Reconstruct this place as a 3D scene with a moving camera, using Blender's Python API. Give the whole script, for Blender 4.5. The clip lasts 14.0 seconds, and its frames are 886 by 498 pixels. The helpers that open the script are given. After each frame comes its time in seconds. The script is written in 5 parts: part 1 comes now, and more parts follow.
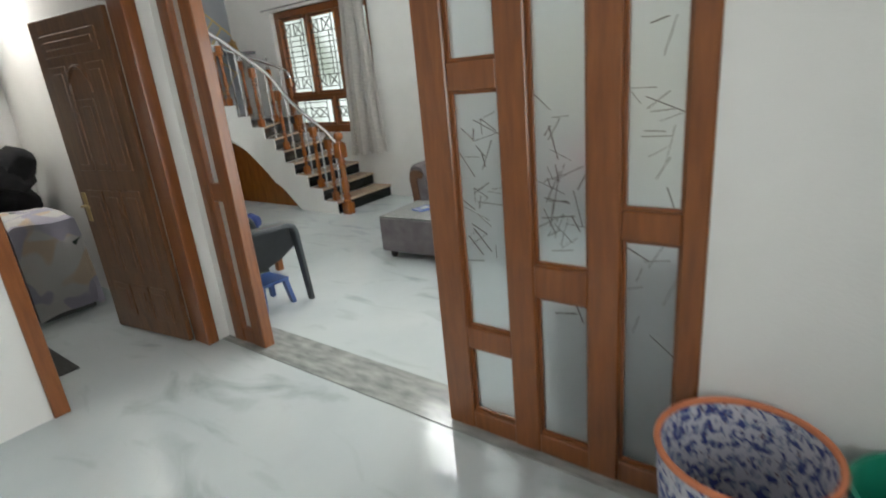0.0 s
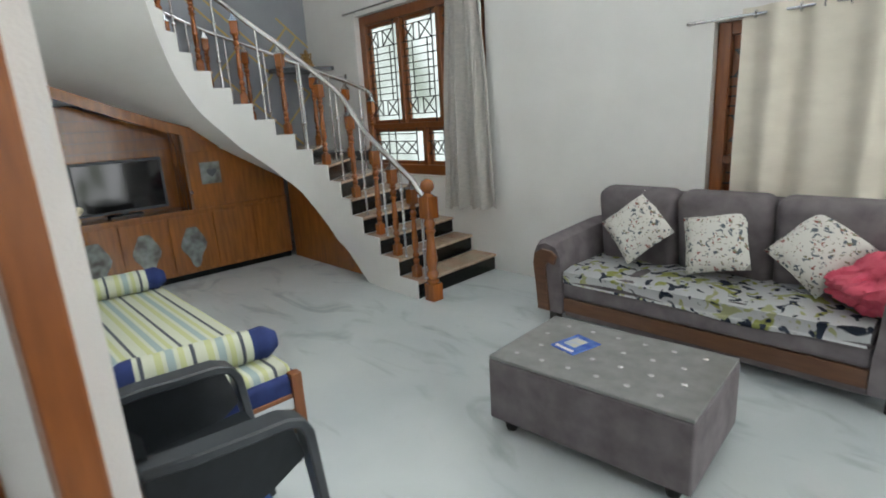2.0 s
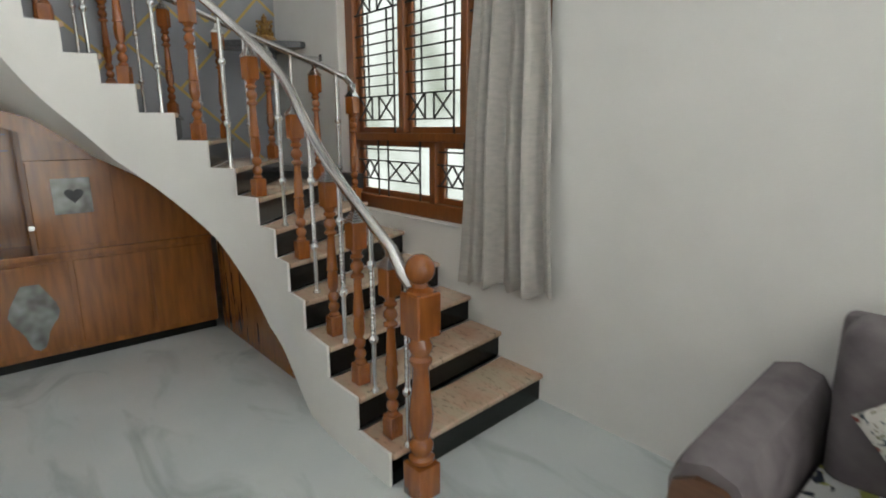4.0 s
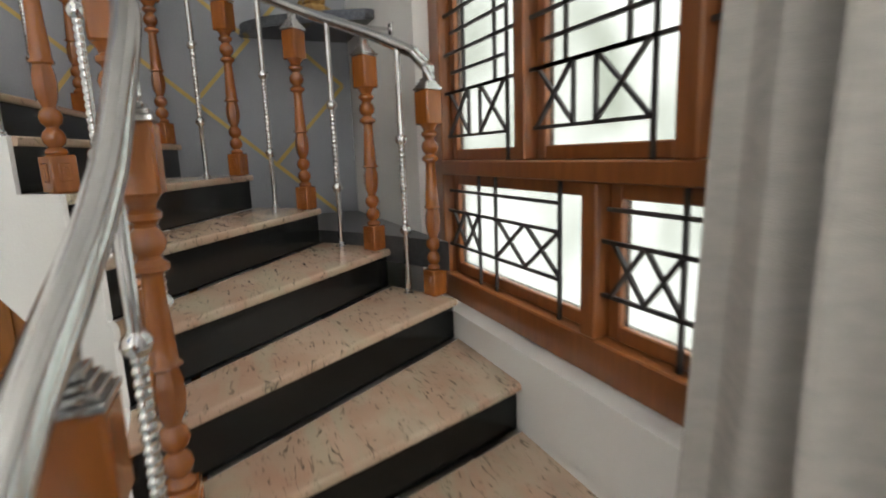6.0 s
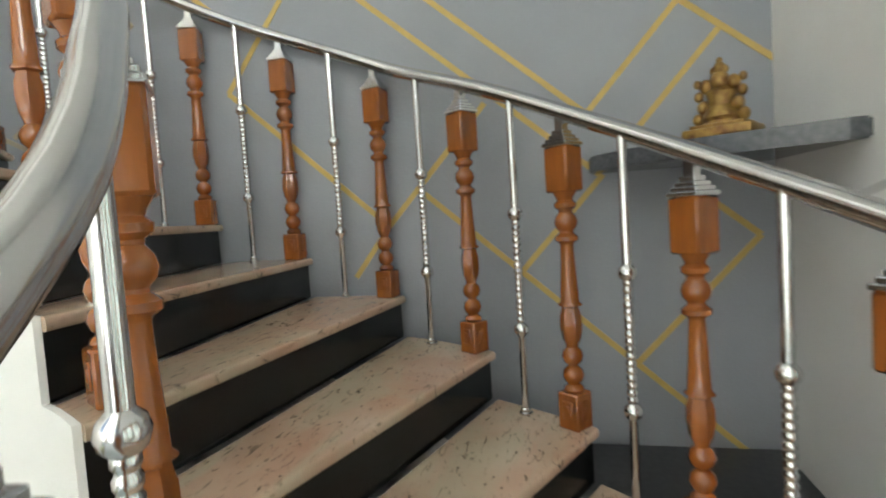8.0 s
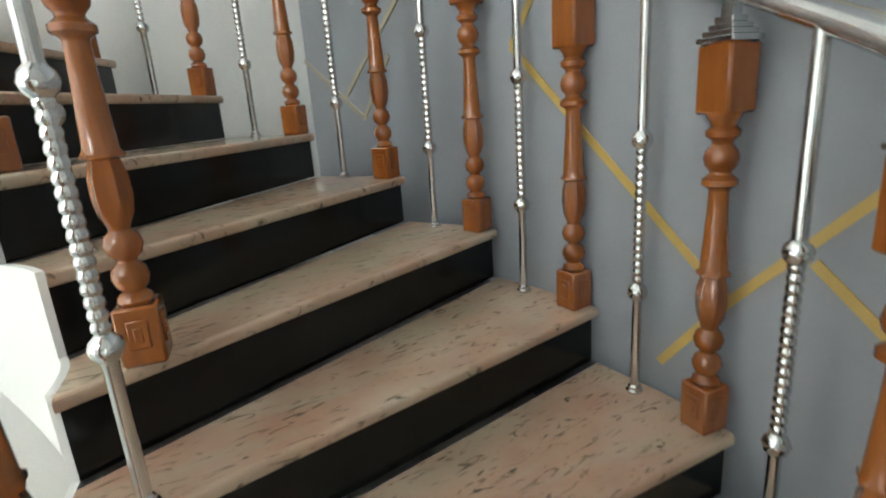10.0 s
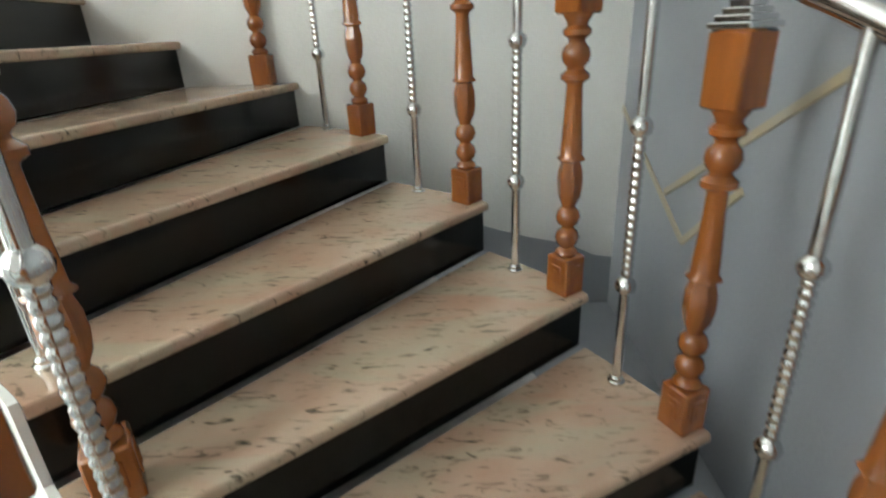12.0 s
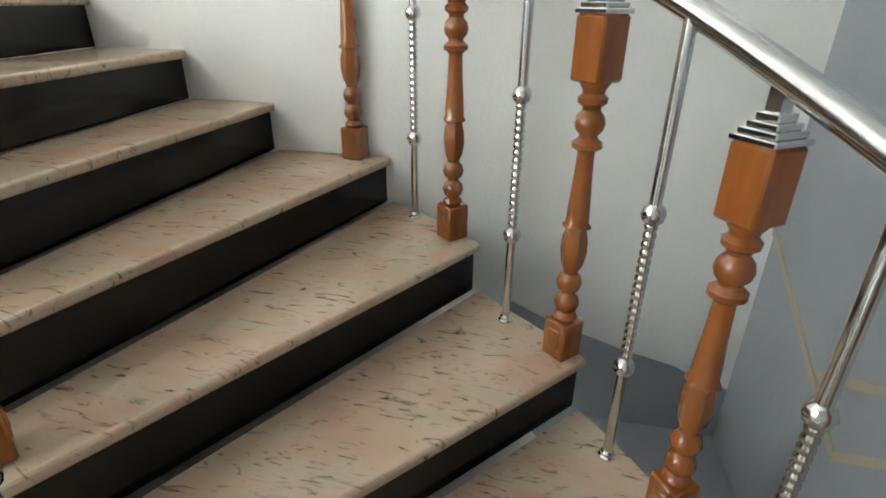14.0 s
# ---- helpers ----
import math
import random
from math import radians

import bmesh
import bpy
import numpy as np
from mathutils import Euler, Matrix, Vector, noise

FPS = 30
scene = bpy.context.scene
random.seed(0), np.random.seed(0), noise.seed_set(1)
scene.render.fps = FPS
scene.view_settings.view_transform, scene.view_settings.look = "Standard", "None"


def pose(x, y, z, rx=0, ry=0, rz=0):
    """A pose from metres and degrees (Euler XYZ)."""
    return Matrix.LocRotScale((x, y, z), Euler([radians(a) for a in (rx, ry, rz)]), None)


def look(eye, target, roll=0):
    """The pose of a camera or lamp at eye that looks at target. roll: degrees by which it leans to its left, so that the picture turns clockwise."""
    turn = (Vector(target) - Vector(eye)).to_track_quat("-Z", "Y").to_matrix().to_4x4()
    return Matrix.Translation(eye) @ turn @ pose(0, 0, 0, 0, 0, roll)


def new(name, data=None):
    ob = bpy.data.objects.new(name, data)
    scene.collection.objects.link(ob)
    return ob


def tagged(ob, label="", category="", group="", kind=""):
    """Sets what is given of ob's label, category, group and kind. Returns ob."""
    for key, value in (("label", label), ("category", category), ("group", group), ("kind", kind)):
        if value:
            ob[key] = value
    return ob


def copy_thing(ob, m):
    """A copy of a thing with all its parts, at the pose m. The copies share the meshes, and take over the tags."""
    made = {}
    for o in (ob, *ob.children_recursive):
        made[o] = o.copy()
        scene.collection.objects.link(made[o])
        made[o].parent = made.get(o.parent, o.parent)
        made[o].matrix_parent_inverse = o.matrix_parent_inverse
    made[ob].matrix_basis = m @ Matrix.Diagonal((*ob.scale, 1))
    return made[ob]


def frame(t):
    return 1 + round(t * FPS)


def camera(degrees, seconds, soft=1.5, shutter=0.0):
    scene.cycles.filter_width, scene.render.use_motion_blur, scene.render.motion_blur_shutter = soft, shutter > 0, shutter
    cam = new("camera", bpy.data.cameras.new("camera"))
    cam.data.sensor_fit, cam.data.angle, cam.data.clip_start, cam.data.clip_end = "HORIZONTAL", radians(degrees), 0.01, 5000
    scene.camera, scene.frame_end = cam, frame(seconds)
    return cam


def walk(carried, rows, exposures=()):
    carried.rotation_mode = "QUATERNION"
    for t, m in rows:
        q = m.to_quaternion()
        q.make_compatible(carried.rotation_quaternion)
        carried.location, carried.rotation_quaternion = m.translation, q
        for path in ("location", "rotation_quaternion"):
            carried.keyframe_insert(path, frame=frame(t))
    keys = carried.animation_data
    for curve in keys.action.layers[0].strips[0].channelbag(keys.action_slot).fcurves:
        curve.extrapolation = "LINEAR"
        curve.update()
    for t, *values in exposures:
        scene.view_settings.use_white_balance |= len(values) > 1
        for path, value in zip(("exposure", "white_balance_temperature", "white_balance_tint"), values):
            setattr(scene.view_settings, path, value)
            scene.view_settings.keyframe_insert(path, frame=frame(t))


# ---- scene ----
cam = camera(80.0, 14.0, soft=1.8, shutter=0.3)
PATH = [
    (0, (7.335, -5.863, 1.675), (6.16, -4.37, 1.052), -5.5),
    (0.5, (6.985, -5.331, 1.697), (5.61, -3.968, 1.196), -5.5),
    (1, (6.462, -4.984, 1.696), (5.008, -3.69, 1.234), -4.8),
    (1.5, (5.914, -4.521, 1.63), (4.463, -3.22, 1.18), -5.1),
    (2, (5.446, -4.118, 1.627), (4.024, -2.799, 1.139), -3.4),
    (2.5, (4.992, -3.716, 1.605), (3.607, -2.359, 1.114), 0.1),
    (5, (2.815, -1.519, 1.597), (1.226, -0.361, 1.23), -1.3),
    (5.5, (2.419, -1.152, 1.576), (0.728, -0.142, 1.227), -2.1),
    (6, (1.895, -0.859, 1.606), (0.083, -0.09, 1.248), -2.1),
    (6.5, (1.361, -0.68, 1.72), (-0.546, -0.232, 1.315), -1.6),
    (7, (1.08, -0.718, 1.896), (-0.89, -0.618, 1.569), -3.1),
    (7.5, (0.788, -0.683, 2.096), (-1.193, -0.838, 1.868), -3.2),
    (8, (0.563, -0.749, 2.18), (-1.384, -1.192, 2.059), -3.7),
    (10.5, (-0.635, -0.977, 2.788), (-1.395, -2.721, 2.171), -5.4),
    (11, (-0.79, -1.2, 2.958), (-1.299, -3.0, 2.25), -5.8),
    (11.5, (-0.812, -1.437, 3.088), (-1.06, -3.266, 2.316), -4.4),
    (12, (-0.819, -1.647, 3.233), (-0.788, -3.492, 2.461), -2.7),
    (12.5, (-0.817, -1.875, 3.386), (-0.515, -3.702, 2.629), -2.9),
    (13, (-0.808, -2.018, 3.503), (-0.416, -3.808, 2.704), -2.0),
    (13.5, (-0.813, -2.043, 3.569), (-0.427, -3.816, 2.727), -0.5),
    (14, (-0.8, -2.058, 3.574), (-0.435, -3.828, 2.717), 0.7),
]
EXPOSURES = [(0, 0.23, 6500, 10), (0.5, 0.36, 6400, 10), (1.0, 0.33, 6200, 6), (1.5, 0.23, 6300, 10), (2.0, 0.2, 6350, 11), (5.0, 0.2, 6800, 12), (5.5, 0.32, 6700, 11), (6.0, 0.47, 6850, 15), (6.5, 0.34, 7300, 18), (7.0, 0.54, 6850, 14), (7.5, 0.95, 6900, 11), (8.0, 1.0, 6700, 7), (10.5, 1.1, 6450, 6), (12.5, 1.13, 6450, 5), (13.5, 1.12, 6450, 7), (14.0, 1.03, 6450, 7)]
walk(cam, [(t, look(eye, target, roll)) for t, eye, target, roll in PATH], EXPOSURES)

# ---- world and light ----
world = bpy.data.worlds.new("sky")
scene.world = world
world.use_nodes = True
wn = world.node_tree.nodes
sky = wn.new("ShaderNodeTexSky")
sky.sky_type, sky.sun_disc = "NISHITA", False
sky.sun_elevation, sky.sun_rotation = radians(50), radians(20)
world.node_tree.links.new(sky.outputs[0], wn["Background"].inputs[0])
wn["Background"].inputs[1].default_value = 0.12
sun = new("sun", bpy.data.lights.new("sun", "SUN"))
sun.data.energy, sun.data.angle, sun.data.color = 1.2, radians(10), (1, 0.96, 0.9)
sun.matrix_world = look((2, 6, 8), (2, 0, 0))


# ---- helpers ----
def mat(name, color, rough=0.5, metal=0.0, color2=None, scale=8.0, bump=0.0, bscale=60.0, stretch=(1, 1, 1), spec=0.5, coat=0.0, island=0.0, detail=4.0):
    m = bpy.data.materials.new(name)
    m.use_nodes = True
    nt = m.node_tree
    p = nt.nodes["Principled BSDF"]
    p.inputs["Roughness"].default_value, p.inputs["Metallic"].default_value = rough, metal
    p.inputs["Specular IOR Level"].default_value, p.inputs["Coat Weight"].default_value = spec, coat
    p.inputs["Coat Roughness"].default_value = 0.08
    p.inputs["Base Color"].default_value = (*color, 1)
    tc = nt.nodes.new("ShaderNodeTexCoord")
    mp = nt.nodes.new("ShaderNodeMapping")
    mp.inputs["Scale"].default_value = stretch
    nt.links.new(tc.outputs["Object"], mp.inputs[0])
    if color2:
        n = nt.nodes.new("ShaderNodeTexNoise")
        n.inputs["Scale"].default_value, n.inputs["Detail"].default_value = scale, detail
        nt.links.new(mp.outputs[0], n.inputs["Vector"])
        r = nt.nodes.new("ShaderNodeValToRGB")
        r.color_ramp.elements[0].position, r.color_ramp.elements[1].position = 0.3, 0.72
        r.color_ramp.elements[0].color, r.color_ramp.elements[1].color = (*color, 1), (*color2, 1)
        nt.links.new(n.outputs["Fac"], r.inputs[0])
        nt.links.new(r.outputs[0], p.inputs["Base Color"])
    if bump:
        n2 = nt.nodes.new("ShaderNodeTexNoise")
        n2.inputs["Scale"].default_value, n2.inputs["Detail"].default_value = bscale, 5
        nt.links.new(mp.outputs[0], n2.inputs["Vector"])
        b = nt.nodes.new("ShaderNodeBump")
        b.inputs["Strength"].default_value, b.inputs["Distance"].default_value = bump, 0.01
        nt.links.new(n2.outputs["Fac"], b.inputs["Height"])
        nt.links.new(b.outputs[0], p.inputs["Normal"])
    return m


def finish(bm, mt, smooth=False):
    bmesh.ops.recalc_face_normals(bm, faces=bm.faces)
    me = bpy.data.meshes.new("mesh")
    bm.to_mesh(me)
    bm.free()
    for m in (mt if isinstance(mt, (list, tuple)) else [mt]):
        me.materials.append(m)
    if smooth:
        me.shade_smooth()
        try:
            me.set_sharp_from_angle(angle=radians(38))
        except AttributeError:
            pass
    return me


def part(name, bm, mt, parent=None, label="", smooth=False):
    ob = new(name, finish(bm, mt, smooth))
    ob.parent = parent
    if label:
        ob["label"] = label
    return ob


def piece(name, me, parent, m=None):
    ob = new(name, me)
    ob.parent = parent
    if m is not None:
        ob.matrix_basis = m
    return ob


def thing(name, label, category, group="", kind="", at=(0, 0, 0), rz=0):
    ob = tagged(new(name), label, category, group, kind)
    ob.matrix_basis = pose(*at, 0, 0, rz)
    return ob


def box(bm, x0, x1, y0, y1, z0, z1, bev=0.0, seg=2, m=None):
    r = bmesh.ops.create_cube(bm, size=1.0)
    vs = r["verts"]
    mm = Matrix.LocRotScale(((x0 + x1) / 2, (y0 + y1) / 2, (z0 + z1) / 2), None, (x1 - x0, y1 - y0, z1 - z0))
    if m is not None:
        mm = m @ mm
    bmesh.ops.transform(bm, matrix=mm, verts=vs)
    if bev:
        es = list({e for v in vs for e in v.link_edges})
        bmesh.ops.bevel(bm, geom=es, offset=bev, segments=seg, affect="EDGES", profile=0.5)
    return bm


def boxes(*specs, bev=0.0, seg=2):
    bm = bmesh.new()
    for s in specs:
        box(bm, *s, bev=bev, seg=seg)
    return bm


def lathe(bm, prof, segs=14, c=(0, 0), carved=None):
    """A turned shape; carved gives the heights between which leaves are cut into it."""
    rings = []
    for r, z in prof:
        cut = 0.09 if carved and carved[0] < z < carved[1] else 0.0
        rings.append([bm.verts.new((c[0] + r * (1 + cut * math.cos(12 * math.pi * i / segs)) * math.cos(2 * math.pi * i / segs), c[1] + r * (1 + cut * math.cos(12 * math.pi * i / segs)) * math.sin(2 * math.pi * i / segs), z)) for i in range(segs)])
    for a, b in zip(rings, rings[1:]):
        for i in range(segs):
            bm.faces.new((a[i], a[(i + 1) % segs], b[(i + 1) % segs], b[i]))
    bm.faces.new(rings[0][::-1])
    bm.faces.new(rings[-1])
    return bm


def tube(bm, pts, rad, segs=10, caps=True):
    pts = [Vector(p) for p in pts]
    rings = []
    for i, p in enumerate(pts):
        d = (pts[min(i + 1, len(pts) - 1)] - pts[max(i - 1, 0)]).normalized()
        up = Vector((0, 0, 1)) if abs(d.z) < 0.95 else Vector((0, 1, 0))
        s = d.cross(up).normalized()
        u = s.cross(d)
        rr = rad[i] if isinstance(rad, (list, tuple)) else rad
        rings.append([bm.verts.new(p + rr * (math.cos(2 * math.pi * j / segs) * s + math.sin(2 * math.pi * j / segs) * u)) for j in range(segs)])
    for a, b in zip(rings, rings[1:]):
        for j in range(segs):
            bm.faces.new((a[j], a[(j + 1) % segs], b[(j + 1) % segs], b[j]))
    if caps:
        bm.faces.new(rings[0][::-1])
        bm.faces.new(rings[-1])
    return bm


def prism(bm, poly, z0, z1):
    lo = [bm.verts.new((x, y, z0)) for x, y in poly]
    hi = [bm.verts.new((x, y, z1)) for x, y in poly]
    n = len(poly)
    bm.faces.new(lo[::-1])
    bm.faces.new(hi)
    for i in range(n):
        bm.faces.new((lo[i], lo[(i + 1) % n], hi[(i + 1) % n], hi[i]))
    return bm


def smoothstep(pts, t):
    """Piecewise linear table lookup."""
    for (a, va), (b, vb) in zip(pts, pts[1:]):
        if t <= b:
            f = (t - a) / (b - a)
            return va + (vb - va) * f
    (a, va), (b, vb) = pts[-2], pts[-1]
    return va + (vb - va) * (t - a) / (b - a)


# ---- materials ----
white_wall = mat("white_wall_paint", (0.76, 0.755, 0.735), 0.75, color2=(0.71, 0.705, 0.685), scale=2.5, bump=0.15, bscale=90)
grey_wall = mat("grey_wall_paint", (0.30, 0.315, 0.34), 0.5, color2=(0.26, 0.275, 0.30), scale=2.0, bump=0.12, bscale=80)
gold_tape = mat("gold_line_paint", (0.55, 0.38, 0.11), 0.45, color2=(0.48, 0.33, 0.1), scale=20)
wood = mat("teak_wood", (0.175, 0.054, 0.014), 0.28, color2=(0.25, 0.084, 0.022), scale=7, stretch=(6, 6, 0.7), coat=0.3, bump=0.06, bscale=40)
baluster_wood = mat("polished_baluster_wood", (0.20, 0.058, 0.012), 0.25, color2=(0.31, 0.098, 0.018), scale=6, stretch=(5, 5, 0.8), coat=0.5, bump=0.04, bscale=40)
dark_wood = mat("dark_carved_wood", (0.095, 0.040, 0.015), 0.33, color2=(0.175, 0.076, 0.028), scale=6, stretch=(6, 6, 0.6), coat=0.2, bump=0.08, bscale=40)
panel_wood = mat("brown_veneer", (0.18, 0.060, 0.010), 0.2, color2=(0.30, 0.108, 0.018), scale=5, stretch=(5, 5, 0.6), coat=0.25)
steel = mat("polished_steel", (0.72, 0.72, 0.72), 0.16, metal=1.0, color2=(0.66, 0.66, 0.66), scale=12)
black_granite = mat("black_granite", (0.0025, 0.0028, 0.003), 0.18, color2=(0.006, 0.0065, 0.0065), scale=14, spec=0.3)
grille = mat("black_iron", (0.02, 0.018, 0.018), 0.45, color2=(0.035, 0.03, 0.03), scale=30)
plastic_dark = mat("dark_grey_plastic", (0.03, 0.036, 0.042), 0.4, color2=(0.036, 0.043, 0.05), scale=25)
plastic_blue = mat("blue_plastic", (0.02, 0.06, 0.20), 0.4, color2=(0.025, 0.07, 0.23), scale=25)
velvet = mat("grey_velvet", (0.115, 0.10, 0.108), 0.9, color2=(0.19, 0.17, 0.178), scale=9, bump=0.3, bscale=220)
floor_gap = mat("grey_threshold_marble", (0.20, 0.215, 0.21), 0.12, color2=(0.40, 0.41, 0.395), scale=7, stretch=(1, 3, 1))

# marble floor: white slabs with grey veins
floor_marble = mat("white_marble", (0.48, 0.53, 0.545), 0.07, color2=(0.545, 0.59, 0.595), scale=1.5, spec=0.5)
nt = floor_marble.node_tree
pr = nt.nodes["Principled BSDF"]
ramp0 = pr.inputs["Base Color"].links[0].from_node
tc = nt.nodes.new("ShaderNodeTexCoord")
nz = nt.nodes.new("ShaderNodeTexNoise")
nz.inputs["Scale"].default_value, nz.inputs["Detail"].default_value, nz.inputs["Distortion"].default_value = 1.6, 8, 1.4
mpv = nt.nodes.new("ShaderNodeMapping")
mpv.inputs["Rotation"].default_value, mpv.inputs["Scale"].default_value = (0, 0, 0.6), (0.7, 1.8, 1)
nt.links.new(tc.outputs["Object"], mpv.inputs[0])
nt.links.new(mpv.outputs[0], nz.inputs["Vector"])
rv = nt.nodes.new("ShaderNodeValToRGB")
rv.color_ramp.elements[0].position, rv.color_ramp.elements[0].color = 0.55, (0, 0, 0, 1)
rv.color_ramp.elements[1].position, rv.color_ramp.elements[1].color = 0.90, (1, 1, 1, 1)
nt.links.new(nz.outputs["Fac"], rv.inputs[0])
mx = nt.nodes.new("ShaderNodeMix")
mx.data_type = "RGBA"
nt.links.new(rv.outputs[0], mx.inputs[0])
nt.links.new(ramp0.outputs[0], mx.inputs[6])
mx.inputs[7].default_value = (0.22, 0.255, 0.255, 1)
nt.links.new(mx.outputs[2], pr.inputs["Base Color"])

# beige-pink tread marble with dark flecks along the grain
tread_marble = mat("beige_pink_marble", (0.46, 0.28, 0.195), 0.15, color2=(0.56, 0.44, 0.33), scale=4.0, stretch=(1, 1, 1), detail=9, bump=0.03, bscale=120)
nt = tread_marble.node_tree
pr = nt.nodes["Principled BSDF"]
ramp0 = pr.inputs["Base Color"].links[0].from_node
nz = nt.nodes.new("ShaderNodeTexNoise")
nz.inputs["Scale"].default_value, nz.inputs["Detail"].default_value, nz.inputs["Distortion"].default_value = 24, 10, 1.6
mpv = nt.nodes.new("ShaderNodeMapping")
mpv.inputs["Rotation"].default_value = (0, 0, 0.5)
mpv.inputs["Scale"].default_value = (0.55, 2.1, 1)
tc = nt.nodes.new("ShaderNodeTexCoord")
nt.links.new(tc.outputs["Object"], mpv.inputs[0])
nt.links.new(mpv.outputs[0], nz.inputs["Vector"])
rv = nt.nodes.new("ShaderNodeValToRGB")
rv.color_ramp.elements[0].position, rv.color_ramp.elements[0].color = 0.575, (0, 0, 0, 1)
rv.color_ramp.elements[1].position, rv.color_ramp.elements[1].color = 0.72, (1, 1, 1, 1)
nt.links.new(nz.outputs["Fac"], rv.inputs[0])
mx = nt.nodes.new("ShaderNodeMix")
mx.data_type = "RGBA"
nt.links.new(rv.outputs[0], mx.inputs[0])
nt.links.new(ramp0.outputs[0], mx.inputs[6])
mx.inputs[7].default_value = (0.10, 0.085, 0.065, 1)
ng = nt.nodes.new("ShaderNodeTexNoise")
ng.inputs["Scale"].default_value, ng.inputs["Detail"].default_value, ng.inputs["Distortion"].default_value = 3.2, 6, 1.2
nt.links.new(mpv.outputs[0], ng.inputs["Vector"])
rg = nt.nodes.new("ShaderNodeValToRGB")
rg.color_ramp.elements[0].position, rg.color_ramp.elements[0].color = 0.46, (0, 0, 0, 1)
rg.color_ramp.elements[1].position, rg.color_ramp.elements[1].color = 0.64, (0.65, 0.65, 0.65, 1)
nt.links.new(ng.outputs["Fac"], rg.inputs[0])
mg = nt.nodes.new("ShaderNodeMix")
mg.data_type = "RGBA"
nt.links.new(rg.outputs[0], mg.inputs[0])
nt.links.new(ramp0.outputs[0], mg.inputs[6])
mg.inputs[7].default_value = (0.45, 0.40, 0.29, 1)
nt.links.new(mg.outputs[2], mx.inputs[6])
nt.links.new(mx.outputs[2], pr.inputs["Base Color"])


def backdrop_mat(name, strength, base, tint, scale):
    m = bpy.data.materials.new(name)
    m.use_nodes = True
    nt = m.node_tree
    nt.nodes.remove(nt.nodes["Principled BSDF"])
    em = nt.nodes.new("ShaderNodeEmission")
    em.inputs[1].default_value = strength
    n = nt.nodes.new("ShaderNodeTexNoise")
    n.inputs["Scale"].default_value, n.inputs["Detail"].default_value = scale, 3
    r = nt.nodes.new("ShaderNodeValToRGB")
    r.color_ramp.elements[0].position, r.color_ramp.elements[0].color = 0.30, (*tint, 1)
    r.color_ramp.elements[1].position, r.color_ramp.elements[1].color = 0.56, (*base, 1)
    tc = nt.nodes.new("ShaderNodeTexCoord")
    mp = nt.nodes.new("ShaderNodeMapping")
    mp.inputs["Scale"].default_value = (1.6, 1.6, 0.55)
    nt.links.new(tc.outputs["Object"], mp.inputs[0])
    nt.links.new(mp.outputs[0], n.inputs["Vector"])
    nt.links.new(n.outputs["Fac"], r.inputs[0])
    nt.links.new(r.outputs[0], em.inputs[0])
    nt.links.new(em.outputs[0], nt.nodes["Material Output"].inputs[0])
    return m


outside = backdrop_mat("bright_outside", 11.0, (0.98, 1.0, 1.0), (0.13, 0.17, 0.09), 1.6)
H = 0.17
WEST, SOUTH = -1.54, -3.83      # faces of the stair walls


# ---- structure ----
def structure(name, bm, mt, label=""):
    return tagged(part(name, bm, mt), label, name.split("_")[0], kind="structure")


structure("floor", boxes((-2.1, 9.0, -9.2, 0.25, -0.2, 0.0)), floor_marble, "polished white marble floor with grey veins")
# window wall: stair window, sofa window, and an unseen high opening added for daylight
bm = boxes((-1.75, -0.375, 0, 0.23, 0, 6.2), (-0.375, 1.79, 0, 0.23, 0, 0.962), (-0.375, 1.79, 0, 0.23, 2.875, 6.2), (1.79, 3.92, 0, 0.23, 0, 3.7),
           (3.92, 6.15, 0, 0.23, 0, 0.80), (3.92, 6.15, 0, 0.23, 2.15, 3.7), (6.15, 7.4, 0, 0.23, 0, 3.7), (1.79, 7.4, 0, 0.23, 5.8, 6.2), (7.4, 8.83, 0, 0.23, 0, 6.2))
structure("wall_north", bm, white_wall, "white painted wall with two windows and an added high daylight opening")
structure("wall_west", boxes((-1.75, WEST, -4.05, 0, 0, 6.2)), grey_wall, "blue-grey painted stair wall with gold lines")
structure("wall_south_stair", boxes((WEST, 0.5, -4.05, SOUTH, 0, 2.96), (WEST, 2.2, -4.05, SOUTH, 2.96, 6.2)), white_wall, "white painted wall beside the upper steps")
structure("wall_bedroom", boxes((0.62, 3.85, -4.07, -3.95, 0, 2.85)), white_wall, "white painted wall beside the bedroom door")
structure("wall_return", boxes((0.5, 0.62, -4.05, -3.95, 0, 2.85)), white_wall, "white wall return")
# wall between dining room and bedroom with the doorway
structure("wall_door", boxes((3.70, 3.85, -5.21, -4.07, 2.38, 3.0), (3.70, 3.85, -9.0, -5.21, 0, 3.0), (3.70, 3.85, -4.165, -4.07, 0, 2.38), (3.85, 3.935, -4.075, -3.90, 0, 6.2)), white_wall, "white wall with the bedroom doorway")
